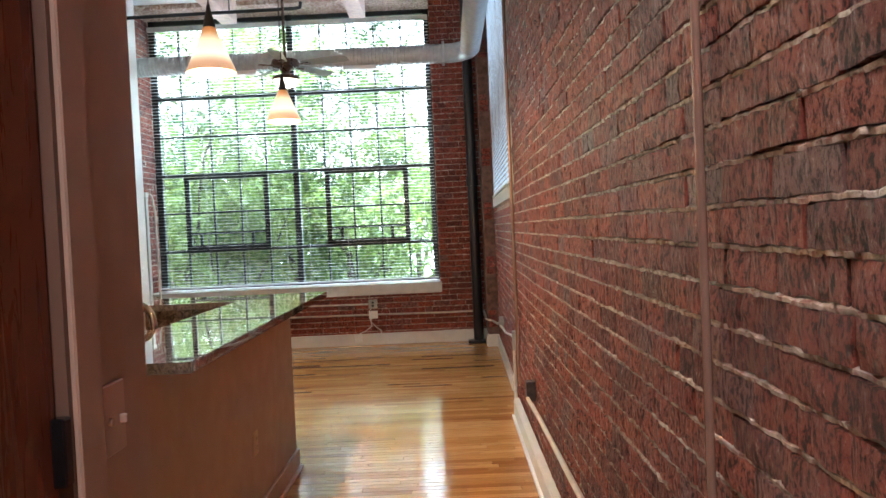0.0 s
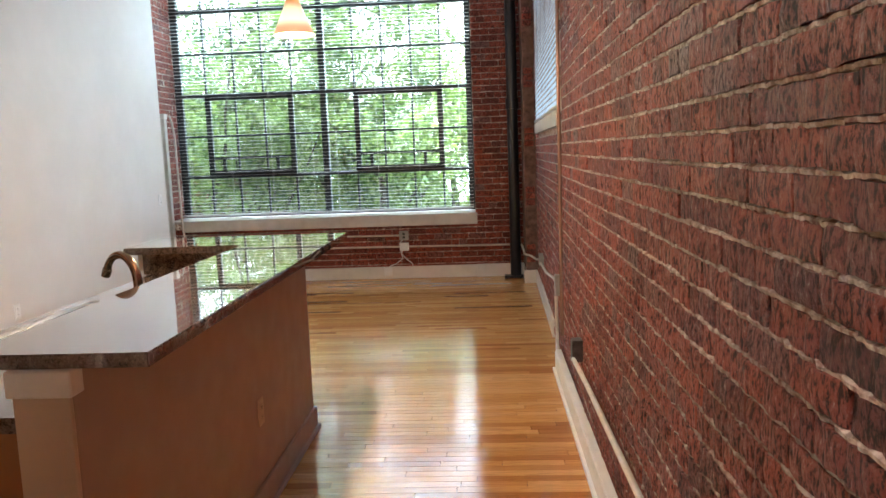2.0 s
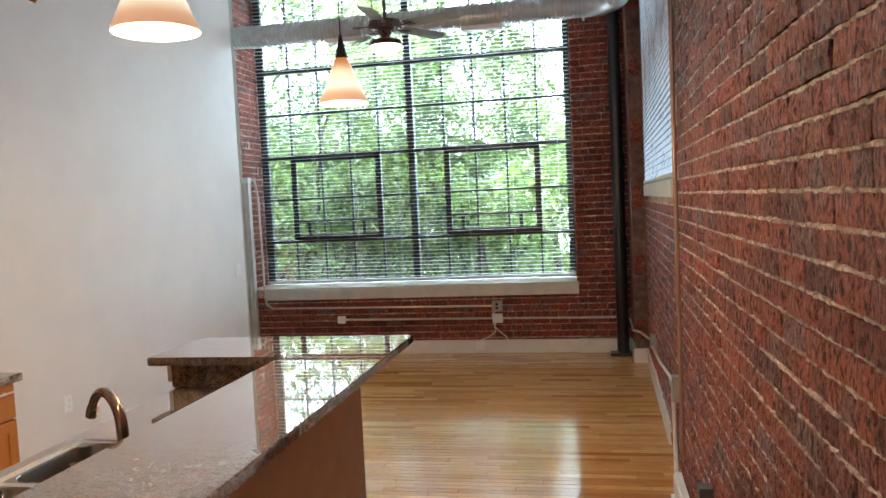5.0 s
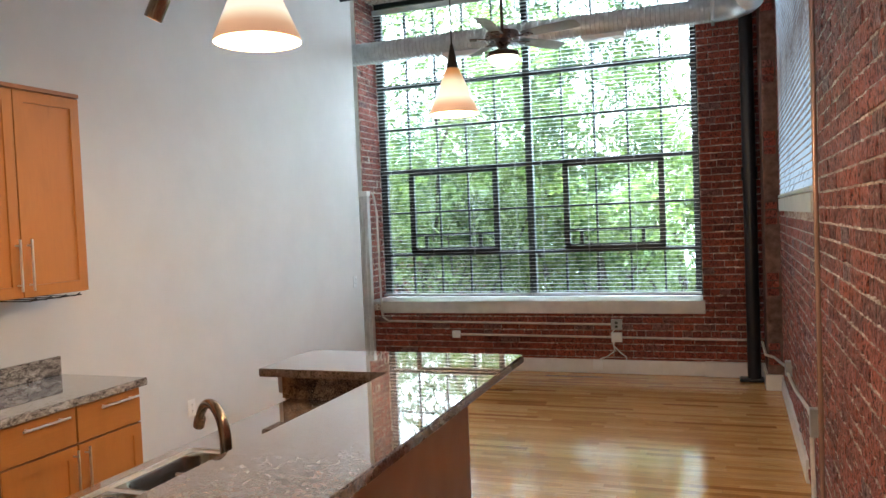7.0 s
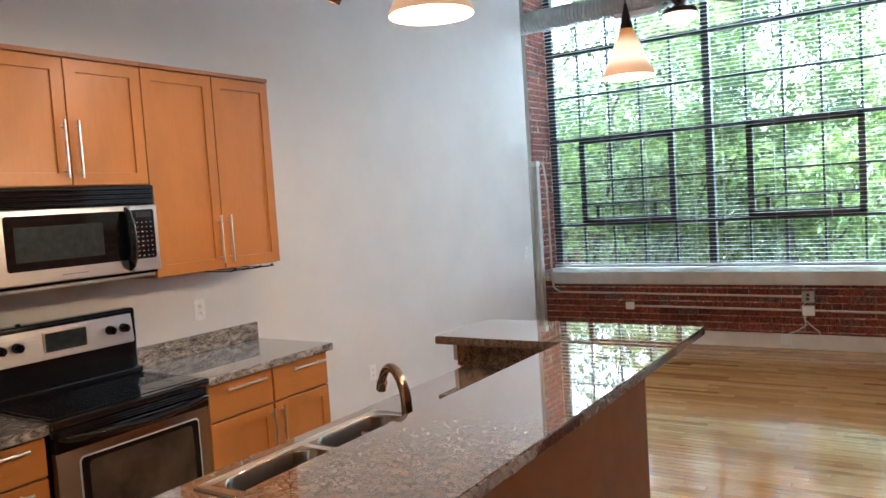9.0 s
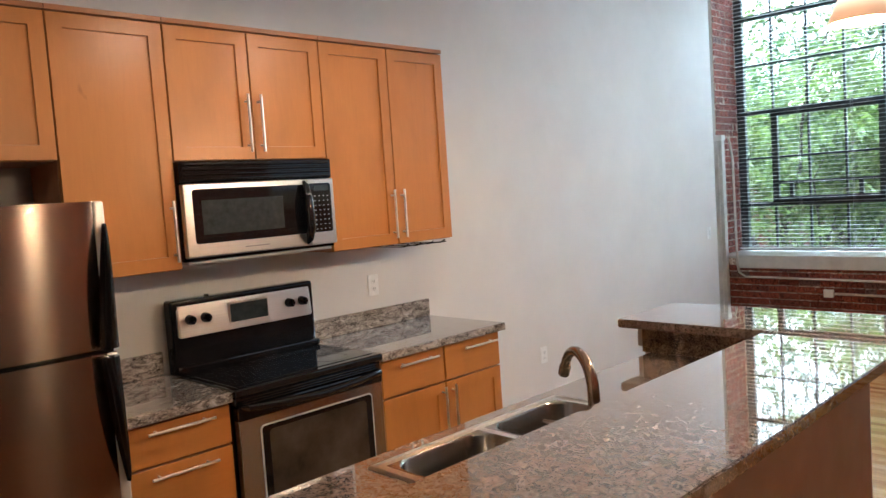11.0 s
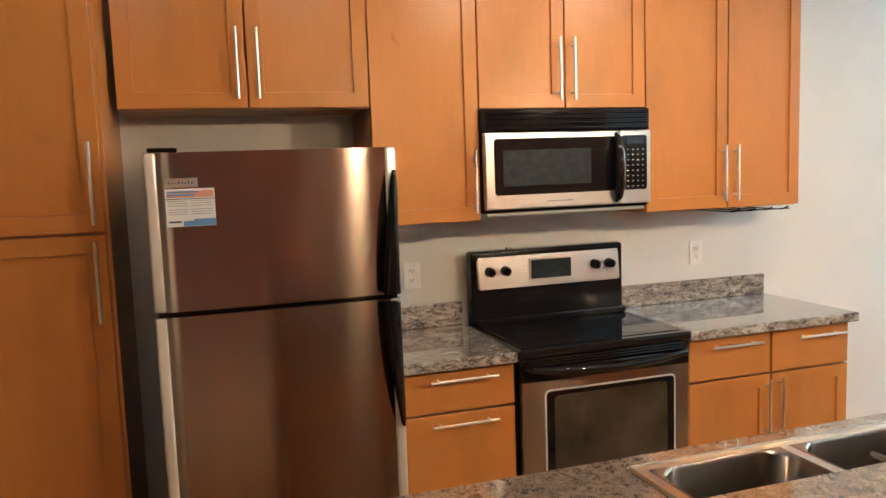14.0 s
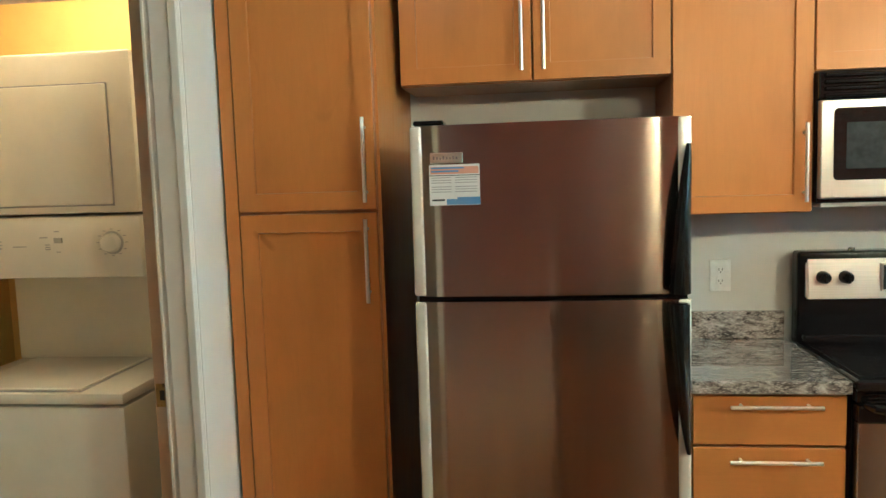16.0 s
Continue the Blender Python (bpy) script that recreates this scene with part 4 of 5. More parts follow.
part("lettering", boxes(*[(X + 0.003, X + 0.0036, 2.130 + 0.009 * i, 2.135 + 0.009 * i, 1.594, 1.603 - 0.002 * (i % 3)) for i in range(8)]), GREYINK, nm)

def plate_x(x0, x1, y0, y1, z0, z1, r=0.015, n=4):
    """A flat panel facing +x with rounded corners and a fine bevelled rim."""
    bm = bmesh.new()
    rings = []
    for x, m in ((x0, 0.0), (x1 - 0.001, 0.0), (x1, 0.0012)):
        ring = []
        for cy, cz, a in ((y1 - r, z1 - r, 0), (y0 + r, z1 - r, 90), (y0 + r, z0 + r, 180), (y1 - r, z0 + r, 270)):
            for i in range(n + 1):
                t = radians(a + 90 * i / n)
                ring.append(bm.verts.new((x, cy + (r - m) * math.cos(t), cz + (r - m) * math.sin(t))))
        rings.append(ring)
    for a, b in zip(rings, rings[1:]):
        for i in range(len(a)):
            j = (i + 1) % len(a)
            bm.faces.new((a[i], a[j], b[j], b[i]))
    bm.faces.new(rings[0])
    bm.faces.new(rings[-1])
    return bm


# microwave
MF = -3.535
mw = thing("microwave", (-3.72, 3.673, 1.42), "stainless and black over-the-range microwave hung under the cabinet", "microwave")
part("body", boxes((KW + 0.001, MF - 0.03, 3.294, 4.052, 1.425, 1.838), bevel=0.003), BLACKSATIN, mw)
part("vent_panel", boxes((MF - 0.03, MF - 0.012, 3.294, 4.052, 1.75, 1.838), bevel=0.004), BLACKGLOSS, mw)
for i in range(4):
    z = 1.755 + i * 0.0205
    part("vent_slat", boxes((MF - 0.014, MF + 0.002, 3.31, 4.04, z, z + 0.0135), bevel=0.0055, seg=3), BLACKGLOSS, mw)
d = part("door", boxes((MF - 0.03, MF, 3.296, 3.9, 1.44, 1.747), bevel=0.004), STEEL_H, mw, "stainless microwave door")
part("door_glass", plate_x(MF - 0.004, MF + 0.002, 3.335, 3.897, 1.497, 1.722, 0.014), BLACKGLOSS, d, "black glass door panel")
part("inner_window", plate_x(MF + 0.001, MF + 0.0028, 3.372, 3.765, 1.532, 1.676, 0.004), DISPLAY, d, "grey screened window")
ctrl = part("control_panel", boxes((MF - 0.03, MF, 3.904, 4.05, 1.44, 1.747), bevel=0.004), STEEL_H, mw, "stainless control side")
part("keypad", plate_x(MF - 0.001, MF + 0.002, 3.907, 4.03, 1.497, 1.725, 0.012), BLACKGLOSS, ctrl, "black keypad panel")
part("clock_window", boxes((MF + 0.0015, MF + 0.003, 3.935, 4.015, 1.69, 1.715)), DISPLAY, ctrl)
part("keys", boxes(*[(MF + 0.0015, MF + 0.003, 3.934 + 0.024 * i, 3.941 + 0.024 * i, 1.51 + 0.022 * j, 1.514 + 0.022 * j) for i in range(4) for j in range(8)]), GREYINK, ctrl, "small grey keys")
bm = tube(bmesh.new(), [(MF, 3.882, 1.735), (MF + 0.022, 3.88, 1.715), (MF + 0.038, 3.878, 1.65), (MF + 0.04, 3.878, 1.58), (MF + 0.036, 3.88, 1.52), (MF + 0.02, 3.882, 1.47), (MF, 3.884, 1.452)], [0.007, 0.015, 0.022, 0.025, 0.023, 0.016, 0.007], 14)
part("handle", bm, BLACKGLOSS, d, "bowed black handle", True)
part("bottom_plate", boxes((KW + 0.02, MF - 0.03, 3.31, 4.035, 1.412, 1.4252), bevel=0.002), GREYBOX, mw)
part("name_mark", boxes((MF, MF + 0.001, 3.56, 3.68, 1.465, 1.469)), GREYINK, mw)

# range
BURNER = plain("burner_mark", (0.014, 0.014, 0.015), 0.1, bump=0)
OF = -3.318
rg = thing("cooking_range", (-3.62, 3.708, 0), "black and stainless electric range with a glass cooktop", "range")
part("body", boxes((KW + 0.03, OF - 0.04, 3.33, 4.086, 0.02, 0.875), bevel=0.002), BLACKSATIN, rg)
part("foot_drawer", boxes((OF - 0.04, OF - 0.004, 3.336, 4.08, 0.03, 0.235), bevel=0.004), STEEL, rg, "stainless storage drawer")
od = part("oven_door", boxes((OF - 0.04, OF, 3.336, 4.08, 0.245, 0.80), bevel=0.004), STEEL, rg, "stainless oven door")
part("window_trim", plate_x(OF - 0.002, OF + 0.0025, 3.429, 4.016, 0.389, 0.751, 0.022), STEEL_EDGE, od, "bright window trim")
part("oven_window", plate_x(OF - 0.001, OF + 0.004, 3.436, 4.009, 0.396, 0.744, 0.017), OVENGLASS, od, "dark oven window")
part("inner_glass", plate_x(OF + 0.0035, OF + 0.0046, 3.468, 3.977, 0.42, 0.726, 0.02), OVENINNER, od, "brown-grey inner glass")
part("door_cap", boxes((OF - 0.04, OF + 0.004, 3.334, 4.082, 0.785, 0.842), bevel=0.008, seg=2), BLACKGLOSS, od, "black door cap")
bm = tube(bmesh.new(), [(OF, 3.36, 0.84), (OF + 0.03, 3.37, 0.842), (OF + 0.045, 3.5, 0.832), (OF + 0.05, 3.708, 0.822), (OF + 0.045, 3.92, 0.832), (OF + 0.03, 4.045, 0.842), (OF, 4.055, 0.84)], [0.012, 0.015, 0.017, 0.018, 0.017, 0.015, 0.012], 10)
part("handle", bm, BLACKGLOSS, od, "broad bowed black handle", True)
part("front_panel", boxes((OF - 0.04, OF - 0.008, 3.332, 4.084, 0.846, 0.884), bevel=0.004), BLACKGLOSS, rg)
for i in range(3):
    part("vent_slat", boxes((OF - 0.012, OF + 0.001, 3.36, 4.056, 0.849 + i * 0.011, 0.855 + i * 0.011), bevel=0.0025, seg=2), BLACKGLOSS, rg, "thin black vent louvre")
ct = part("cooktop", boxes((KW + 0.09, OF + 0.012, 3.326, 4.088, 0.884, 0.918), bevel=0.010, seg=3), BLACKGLOSS, rg, "black rimmed cooktop")
part("glass_top", boxes((KW + 0.13, OF - 0.035, 3.352, 4.062, 0.917, 0.9205), bevel=0.0015), BLACKGLOSS, ct, "smooth black glass")
for y, x, r0 in ((3.52, -3.46, 0.105), (3.90, -3.46, 0.085), (3.52, -3.68, 0.08), (3.90, -3.68, 0.105)):
    bm = lathe(bmesh.new(), [(r0, 0.9206), (r0, 0.9211), (r0 - 0.006, 0.9211), (r0 - 0.006, 0.9206)], (x, y, 0), "z", 32)
    part("burner_ring", bm, BURNER, ct)
bg = part("backguard", boxes((KW + 0.02, KW + 0.095, 3.33, 4.086, 0.9, 1.243), bevel=0.014, seg=3), BLACKSATIN, rg, "black raised backguard")
XB = KW + 0.095
bm = bmesh.new()
v = [bm.verts.new(p) for p in ((XB + 0.02, 3.355, 1.075), (XB + 0.02, 4.06, 1.075), (XB + 0.004, 4.06, 1.222), (XB + 0.004, 3.355, 1.222), (XB - 0.01, 3.355, 1.075), (XB - 0.01, 4.06, 1.075), (XB - 0.01, 4.06, 1.222), (XB - 0.01, 3.355, 1.222))]
for f in ((0, 1, 2, 3), (4, 7, 6, 5), (0, 4, 5, 1), (1, 5, 6, 2), (2, 6, 7, 3), (3, 7, 4, 0)):
    bm.faces.new([v[i] for i in f])
bmesh.ops.bevel(bm, geom=list(bm.edges), offset=0.006, segments=2, affect="EDGES")
cp = part("control_panel", bm, STEEL_H, rg, "stainless control panel")
part("clock_display", boxes((XB + 0.008, XB + 0.019, 3.60, 3.815, 1.10, 1.20), bevel=0.003), NICKEL, cp, "framed oven display")
part("display_glass", boxes((XB + 0.012, XB + 0.0205, 3.608, 3.807, 1.107, 1.193), bevel=0.002), DISPLAY, cp, "grey display window")
for y in (3.41, 3.485, 3.93, 4.005):
    bm = lathe(bmesh.new(), [(0.0, 0.046), (0.017, 0.046), (0.02, 0.04), (0.023, 0.012), (0.023, 0.0)], (XB, y, 1.152), "x", 20)
    box(bm, XB + 0.03, XB + 0.055, y - 0.004, y + 0.004, 1.134, 1.170, 0.002)
    part("knob", bm, BLACKGLOSS, rg, "round black control knob", True)
part("rear_rail", boxes((XB - 0.005, XB + 0.045, 3.34, 4.076, 0.92, 0.952), bevel=0.008, seg=2), BLACKGLOSS, rg)
part("light_knob", lathe(bmesh.new(), [(0.012, 1.243), (0.01, 1.252), (0.0, 1.252)], (XB - 0.03, 3.52, 0), "z", 12), BLACKSATIN, rg)

# outlets and switch on the west wall
for y, z in ((3.085, 1.15), (4.558, 1.152), (6.055, 0.452)):
    box_plate("wall_outlet", KW, y, z, 0.075, 0.118, 0.006, PLASTIC, "white double wall outlet on a rectangular plate", face="X", group="wall outlets", cat="outlet")
box_plate("light_switch", KW, 8.64, 1.1, 0.078, 0.12, 0.006, PLASTIC, "white double light switch on a small plate", face="X", group="", cat="switch")

# ---- bar and sink counter ----
PX = -1.47
bar_wall = structure("bar_wall", boxes((PX - 0.115, PX, 2.50, 4.82, 0, 1.031), (-2.30, PX - 0.115, 4.70, 4.82, 0, 1.031)), TAN, "low tan painted wall carrying the bar top")
# Bar wall paint lightened, so lamplight on the end sits in the colour.
structure("bar_wall_end", boxes((PX - 0.14, PX - 0.001, 2.482, 2.4998, 0, 0.965), bevel=0.002), CREAM, "end of the bar wall, lamplight put in its paler colour")
structure("bar_wall_cap", boxes((PX - 0.15, PX + 0.012, 2.47, 2.53, 0.965, 1.031), (-2.335, -2.302, 4.70, 4.83, 0.93, 1.031), bevel=0.004), TRIM, "white painted cap block under the bar top")
structure("baseboard_bar", boxes((PX, PX + 0.016, 2.50, 4.836, 0.0, 0.125), (PX, PX + 0.030, 2.50, 4.845, 0.0, 0.022), (-2.3, PX + 0.001, 4.82, 4.836, 0, 0.125), bevel=0.003), TAN, "tan painted baseboard with a shoe moulding")
box_plate("wall_outlet", PX, 3.882, 0.43, 0.072, 0.118, 0.006, CREAM, "cream double wall outlet on the bar wall", face="X", cat="outlet", group="wall outlets")

bt = thing("bar_top", (-1.6, 3.7, 1.031), "polished speckled brown granite bar top in an L shape", "countertop")
bm = bmesh.new()
out = [(-1.274, 2.487), (-1.274, 5.05), (-2.35, 5.05), (-2.35, 4.575), (-1.735, 4.575), (-1.735, 2.487)]
lo = [bm.verts.new((x, y, 1.031)) for x, y in out]
f = bm.faces.new(lo)
r = bmesh.ops.extrude_face_region(bm, geom=[f])
bmesh.ops.translate(bm, vec=(0, 0, 0.036), verts=[g for g in r["geom"] if isinstance(g, bmesh.types.BMVert)])
bmesh.ops.bevel(bm, geom=list(bm.edges), offset=0.004, segments=2, affect="EDGES")
part("slab", bm, GRANITE, bt)

sc = thing("sink_counter", (-1.93, 3.5, 0.872), "lower speckled granite counter holding the double sink behind the bar", "countertop")
SX0, SX1, SY0, SY1 = -2.20, -1.645, 3.10, 3.925
z0, z1 = 0.874, 0.914
part("slab", boxes((-2.262, SX0 + 0.02, 2.49, 4.678, z0, z1), (SX1 - 0.02, -1.6, 2.49, 4.678, z0, z1), (SX0 + 0.02, SX1 - 0.02, 2.49, SY0 + 0.02, z0, z1), (SX0 + 0.02, SX1 - 0.02, SY1 - 0.02, 4.678, z0, z1)), GRANITE, sc)
part("riser", boxes((-2.3, -1.6, 4.68, 4.699, z1, 1.03), (-1.604, -1.586, 2.50, 4.68, z1, 1.03)), GRANITE_D, sc, "dark speckled granite riser under the bar top")
ib = thing("sink_cabinet", (-1.92, 3.5, 0), "orange maple base cabinets under the sink counter", "cabinet")
part("body", boxes((-2.235, -1.59, 2.50, SY0 + 0.01, 0.1, 0.872), (-2.235, -1.59, SY1 - 0.01, 4.66, 0.1, 0.872), (-2.235, -2.21, SY0 + 0.01, SY1 - 0.01, 0.1, 0.872), (-2.18, -1.59, SY0, SY1, 0.1, 0.6)), CAB_SIDE, ib)
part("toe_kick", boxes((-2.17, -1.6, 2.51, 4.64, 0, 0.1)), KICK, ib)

sk = thing("sink", (-1.92, 3.51, 0.72), "double-bowl stainless drop-in sink with a raised rim", "sink")
bm = bmesh.new()


def rrect(x0, x1, y0, y1, r, z, n=5):
    pts = []
    for cx, cy, a in ((x1 - r, y1 - r, 0), (x0 + r, y1 - r, 90), (x0 + r, y0 + r, 180), (x1 - r, y0 + r, 270)):
        for i in range(n + 1):
            t = radians(a + 90 * i / n)
            pts.append((cx + r * math.cos(t), cy + r * math.sin(t), z))
    return pts


def loops(bm, rings):
    vs = [[bm.verts.new(p) for p in ring] for ring in rings]
    for a, b in zip(vs, vs[1:]):
        for i in range(len(a)):
            j = (i + 1) % len(a)
            bm.faces.new((a[i], a[j], b[j], b[i]))
    return vs


MIDY = (SY0 + SY1) / 2
bowls = ((SX0 + 0.035, SX1 - 0.15, SY0 + 0.035, MIDY - 0.014), (SX0 + 0.035, SX1 - 0.15, MIDY + 0.014, SY1 - 0.035))
# the rim: strips round the bowls
ZR = 0.9185
for s in ((SX0, SX0 + 0.035, SY0, SY1), (SX1 - 0.15, SX1, SY0, SY1), (SX0 + 0.035, SX1 - 0.15, SY0, SY0 + 0.035), (SX0 + 0.035, SX1 - 0.15, SY1 - 0.035, SY1), (SX0 + 0.035, SX1 - 0.15, MIDY - 0.014, MIDY + 0.014)):
    box(bm, s[0], s[1], s[2], s[3], 0.9135, ZR)
part("rim", bm, SINKSTEEL, sk)
bm = bmesh.new()
tube(bm, [(SX0 + 0.006, SY0 + 0.006, ZR), (SX0 + 0.006, SY1 - 0.006, ZR), (SX1 - 0.006, SY1 - 0.006, ZR), (SX1 - 0.006, SY0 + 0.006, ZR), (SX0 + 0.006, SY0 + 0.006, ZR)], 0.0045, 8, False)
part("rim_bead", bm, SINKSTEEL, sk, smooth=True)
for b in bowls:
    bm = bmesh.new()
    loops(bm, [rrect(b[0] - 0.001, b[1] + 0.001, b[2] - 0.001, b[3] + 0.001, 0.002, ZR + 0.0008), rrect(b[0] + 0.004, b[1] - 0.004, b[2] + 0.004, b[3] - 0.004, 0.07, ZR + 0.0016), rrect(b[0] + 0.008, b[1] - 0.008, b[2] + 0.008, b[3] - 0.008, 0.07, ZR - 0.004),
               rrect(b[0] + 0.014, b[1] - 0.014, b[2] + 0.014, b[3] - 0.014, 0.068, 0.78), rrect(b[0] + 0.03, b[1] - 0.03, b[2] + 0.03, b[3] - 0.03, 0.06, 0.745), rrect(b[0] + 0.13, b[1] - 0.13, b[2] + 0.13, b[3] - 0.13, 0.03, 0.738)])
    bm.verts.ensure_lookup_table()
    bm.faces.new(bm.verts[-24:])
    ob = part("bowl", bm, SHADED_SINKSTEEL, sk, "deep rounded steel bowl", True)
    cx, cy = (b[0] + b[1]) / 2, (b[2] + b[3]) / 2
    part("drain", lathe(bmesh.new(), [(0.042, 0.7395), (0.04, 0.742), (0.028, 0.7405), (0.0, 0.7405)], (cx, cy, 0)), NICKEL, ob, "round strainer drain", True)

fx, fy = -1.835, 3.635
ft = thing("faucet", (fx, fy, 0.918), "tall brushed bronze gooseneck faucet with a lever on the sink", "faucet")
part("base", lathe(bmesh.new(), [(0.03, 0.9185), (0.03, 0.924), (0.025, 0.93), (0.021, 0.96), (0.019, 0.975)], (fx, fy, 0)), BRONZE, ft, smooth=True)
pts = [(fx, fy, 0.95), (fx, fy, 1.0), (fx, fy, 1.04)]
ux, uy = -0.86, 0.51
R = 0.102
for i in range(1, 13):
    a = radians(158 * i / 12)
    h = R * (1 - math.cos(a))
    pts.append((fx + ux * h, fy + uy * h, 1.045 + R * math.sin(a)))
n = len(pts)
part("spout", tube(bmesh.new(), pts, [0.0185 - 0.004 * min(1, i / (n - 3)) for i in range(n)], 14), BRONZE, ft, smooth=True)
e = Vector(pts[-1])
dn = (Vector(pts[-1]) - Vector(pts[-2])).normalized()
part("spout_head", tube(bmesh.new(), [e - dn * 0.008, e, e + dn * 0.03], [0.016, 0.0185, 0.0175], 14), BRONZE, ft, "dark spout tip", True)
part("lever", tube(bmesh.new(), [(fx, fy - 0.02, 0.94), (fx - 0.05, fy - 0.05, 0.955), (fx - 0.13, fy - 0.07, 0.962)], [0.014, 0.01, 0.007], 10), BRONZE, ft, "small lever handle", True)

# ---- laundry closet ----
structure("door_1_frame", boxes(
    (CX - 0.125, CX - 0.03, 1.279, 1.336, 0, 2.12), (CX - 0.03, CX - 0.012, 1.32, 1.336, 0, 2.12),
    (CX - 0.125, CX + 0.001, 0.42, 0.437, 0, 2.12), (CX - 0.125, CX - 0.03, 0.437, 1.279, 2.103, 2.12), bevel=0.001), CREAM, "painted door jamb with a stop")
structure("door_1_casing", boxes(
    (CX, CX + 0.012, 1.336, 1.446, 0, 2.22), (CX + 0.012, CX + 0.02, 1.36, 1.446, 0, 2.22), (CX + 0.02, CX + 0.028, 1.42, 1.446, 0, 2.22), (CX + 0.012, CX + 0.017, 1.336, 1.347, 0, 2.22),
    (CX, CX + 0.015, 0.325, 0.425, 0, 2.22), (CX, CX + 0.02, 0.425, 1.336, 2.12, 2.22), bevel=0.0025), TRIM, "white moulded door casing")
st = thing("strike_plate", (CX - 0.03, 1.3, 0.895), "small brass strike plate let into the jamb", "strike plate")
part("plate", boxes((CX - 0.0305, CX - 0.028, 1.284, 1.318, 0.895, 0.965)), BRASS, st)
part("slot", boxes((CX - 0.0285, CX - 0.0275, 1.295, 1.31, 0.915, 0.945)), DARKSLOT, st)
cd = tagged(new("door_1", None), "white painted closet door standing partly open", "", "", "structure")
cd.location = (CX + 0.01, 0.44, 0.01)
bm = boxes((0, 0.62, -0.018, 0.018, 0, 2.08), bevel=0.002)
bmesh.ops.rotate(bm, cent=(0, 0, 0), matrix=Matrix.Rotation(radians(62), 3, "Z"), verts=bm.verts)
bmesh.ops.translate(bm, vec=(CX + 0.01, 0.44, 0.01), verts=bm.verts)
part("leaf", bm, TRIM, cd)
bm = lathe(bmesh.new(), [(0.012, 0.0), (0.012, 0.03), (0.027, 0.045), (0.024, 0.065), (0, 0.07)], (0, 0, 0), "y", 16)
bmesh.ops.translate(bm, vec=(0.56, -0.09, 0.92), verts=bm.verts)
bmesh.ops.rotate(bm, cent=(0, 0, 0), matrix=Matrix.Rotation(radians(62), 3, "Z"), verts=bm.verts)
bmesh.ops.translate(bm, vec=(CX + 0.01, 0.44, 0.0), verts=bm.verts)
part("door_knob", bm, NICKEL, cd, smooth=True)

LX = -3.25
wy0, wy1 = 0.40, 1.09
ws = thing("laundry_centre", (-3.58, 0.745, 0), "white stacked washer and dryer with a control panel between", "washer dryer")
part("washer_body", boxes((-3.92, LX, wy0, wy1, 0.02, 0.845), bevel=0.012, seg=2), ENAMEL, ws, smooth=True)
part("washer_top", boxes((-3.92, LX + 0.008, wy0 - 0.004, wy1 + 0.004, 0.852, 0.892), bevel=0.012, seg=2), ENAMEL, ws, smooth=True)
part("washer_lid", boxes((-3.70, LX - 0.01, wy0 + 0.09, wy1 - 0.15, 0.893, 0.903), bevel=0.005, seg=2), ENAMEL, ws)
# Solid grey sheet drawing the shadow line round the lid.
part("lid_gap", boxes((-3.705, LX - 0.004, wy0 + 0.085, wy1 - 0.145, 0.8905, 0.8935)), GREYINK, ws)
part("back_panel", boxes((-3.92, -3.70, wy0 + 0.01, wy1 - 0.01, 0.893, 1.24), bevel=0.01, seg=2), ENAMEL, ws, smooth=True)
DX = -3.43
part("control_console", boxes((-3.9, DX, wy0 + 0.002, wy1 - 0.002, 1.24, 1.452), bevel=0.012, seg=2), ENAMEL, ws, "console with dial and printed marks", smooth=True)
dr = part("dryer_body", boxes((-3.9, DX, wy0, wy1, 1.46, 2.0), bevel=0.014, seg=2), ENAMEL, ws, smooth=True)
# Grey plate behind the door edge, standing for the gap's shadow.
part("dryer_door_gap", boxes((DX - 0.002, DX + 0.002, wy0 + 0.06, wy1 - 0.085, 1.485, 1.895), bevel=0.0018), GREYINK, dr)
part("dryer_door", boxes((DX - 0.002, DX + 0.010, wy0 + 0.065, wy1 - 0.09, 1.49, 1.89), bevel=0.005, seg=2), ENAMEL, dr, "rectangular dryer door", smooth=True)
part("dial", lathe(bmesh.new(), [(0.034, 0.0), (0.032, 0.02), (0.028, 0.026), (0.0, 0.028)], (DX, 0.985, 1.36), "x", 24), ENAMEL, ws, "round timer dial", smooth=True)
part("dial_ring", lathe(bmesh.new(), [(0.04, 0.0), (0.038, 0.004), (0.03, 0.004)], (DX, 0.985, 1.36), "x", 24), GREYBOX, ws)
marks = [(DX, DX + 0.0012, 0.985 + 0.052 * math.cos(a) - 0.005, 0.985 + 0.052 * math.cos(a) + 0.005, 1.36 + 0.045 * math.sin(a), 1.3622 + 0.045 * math.sin(a)) for a in [radians(30 * k) for k in range(12)]]
marks += [(DX, DX + 0.0012, y, y + w, z, z + 0.003) for y, w, z in ((0.62, 0.05, 1.35), (0.55, 0.03, 1.345), (0.55, 0.03, 1.357), (0.55, 0.03, 1.369), (0.72, 0.03, 1.38), (0.74, 0.018, 1.355), (0.74, 0.018, 1.347), (0.74, 0.018, 1.339), (0.775, 0.02, 1.40), (0.78, 0.015, 1.33))]
for m in marks:
    part("printed_mark", boxes(m), GREYINK, ws)
part("push_button", boxes((DX, DX + 0.006, 0.775, 0.805, 1.362, 1.38), bevel=0.001), GREYBOX, ws)

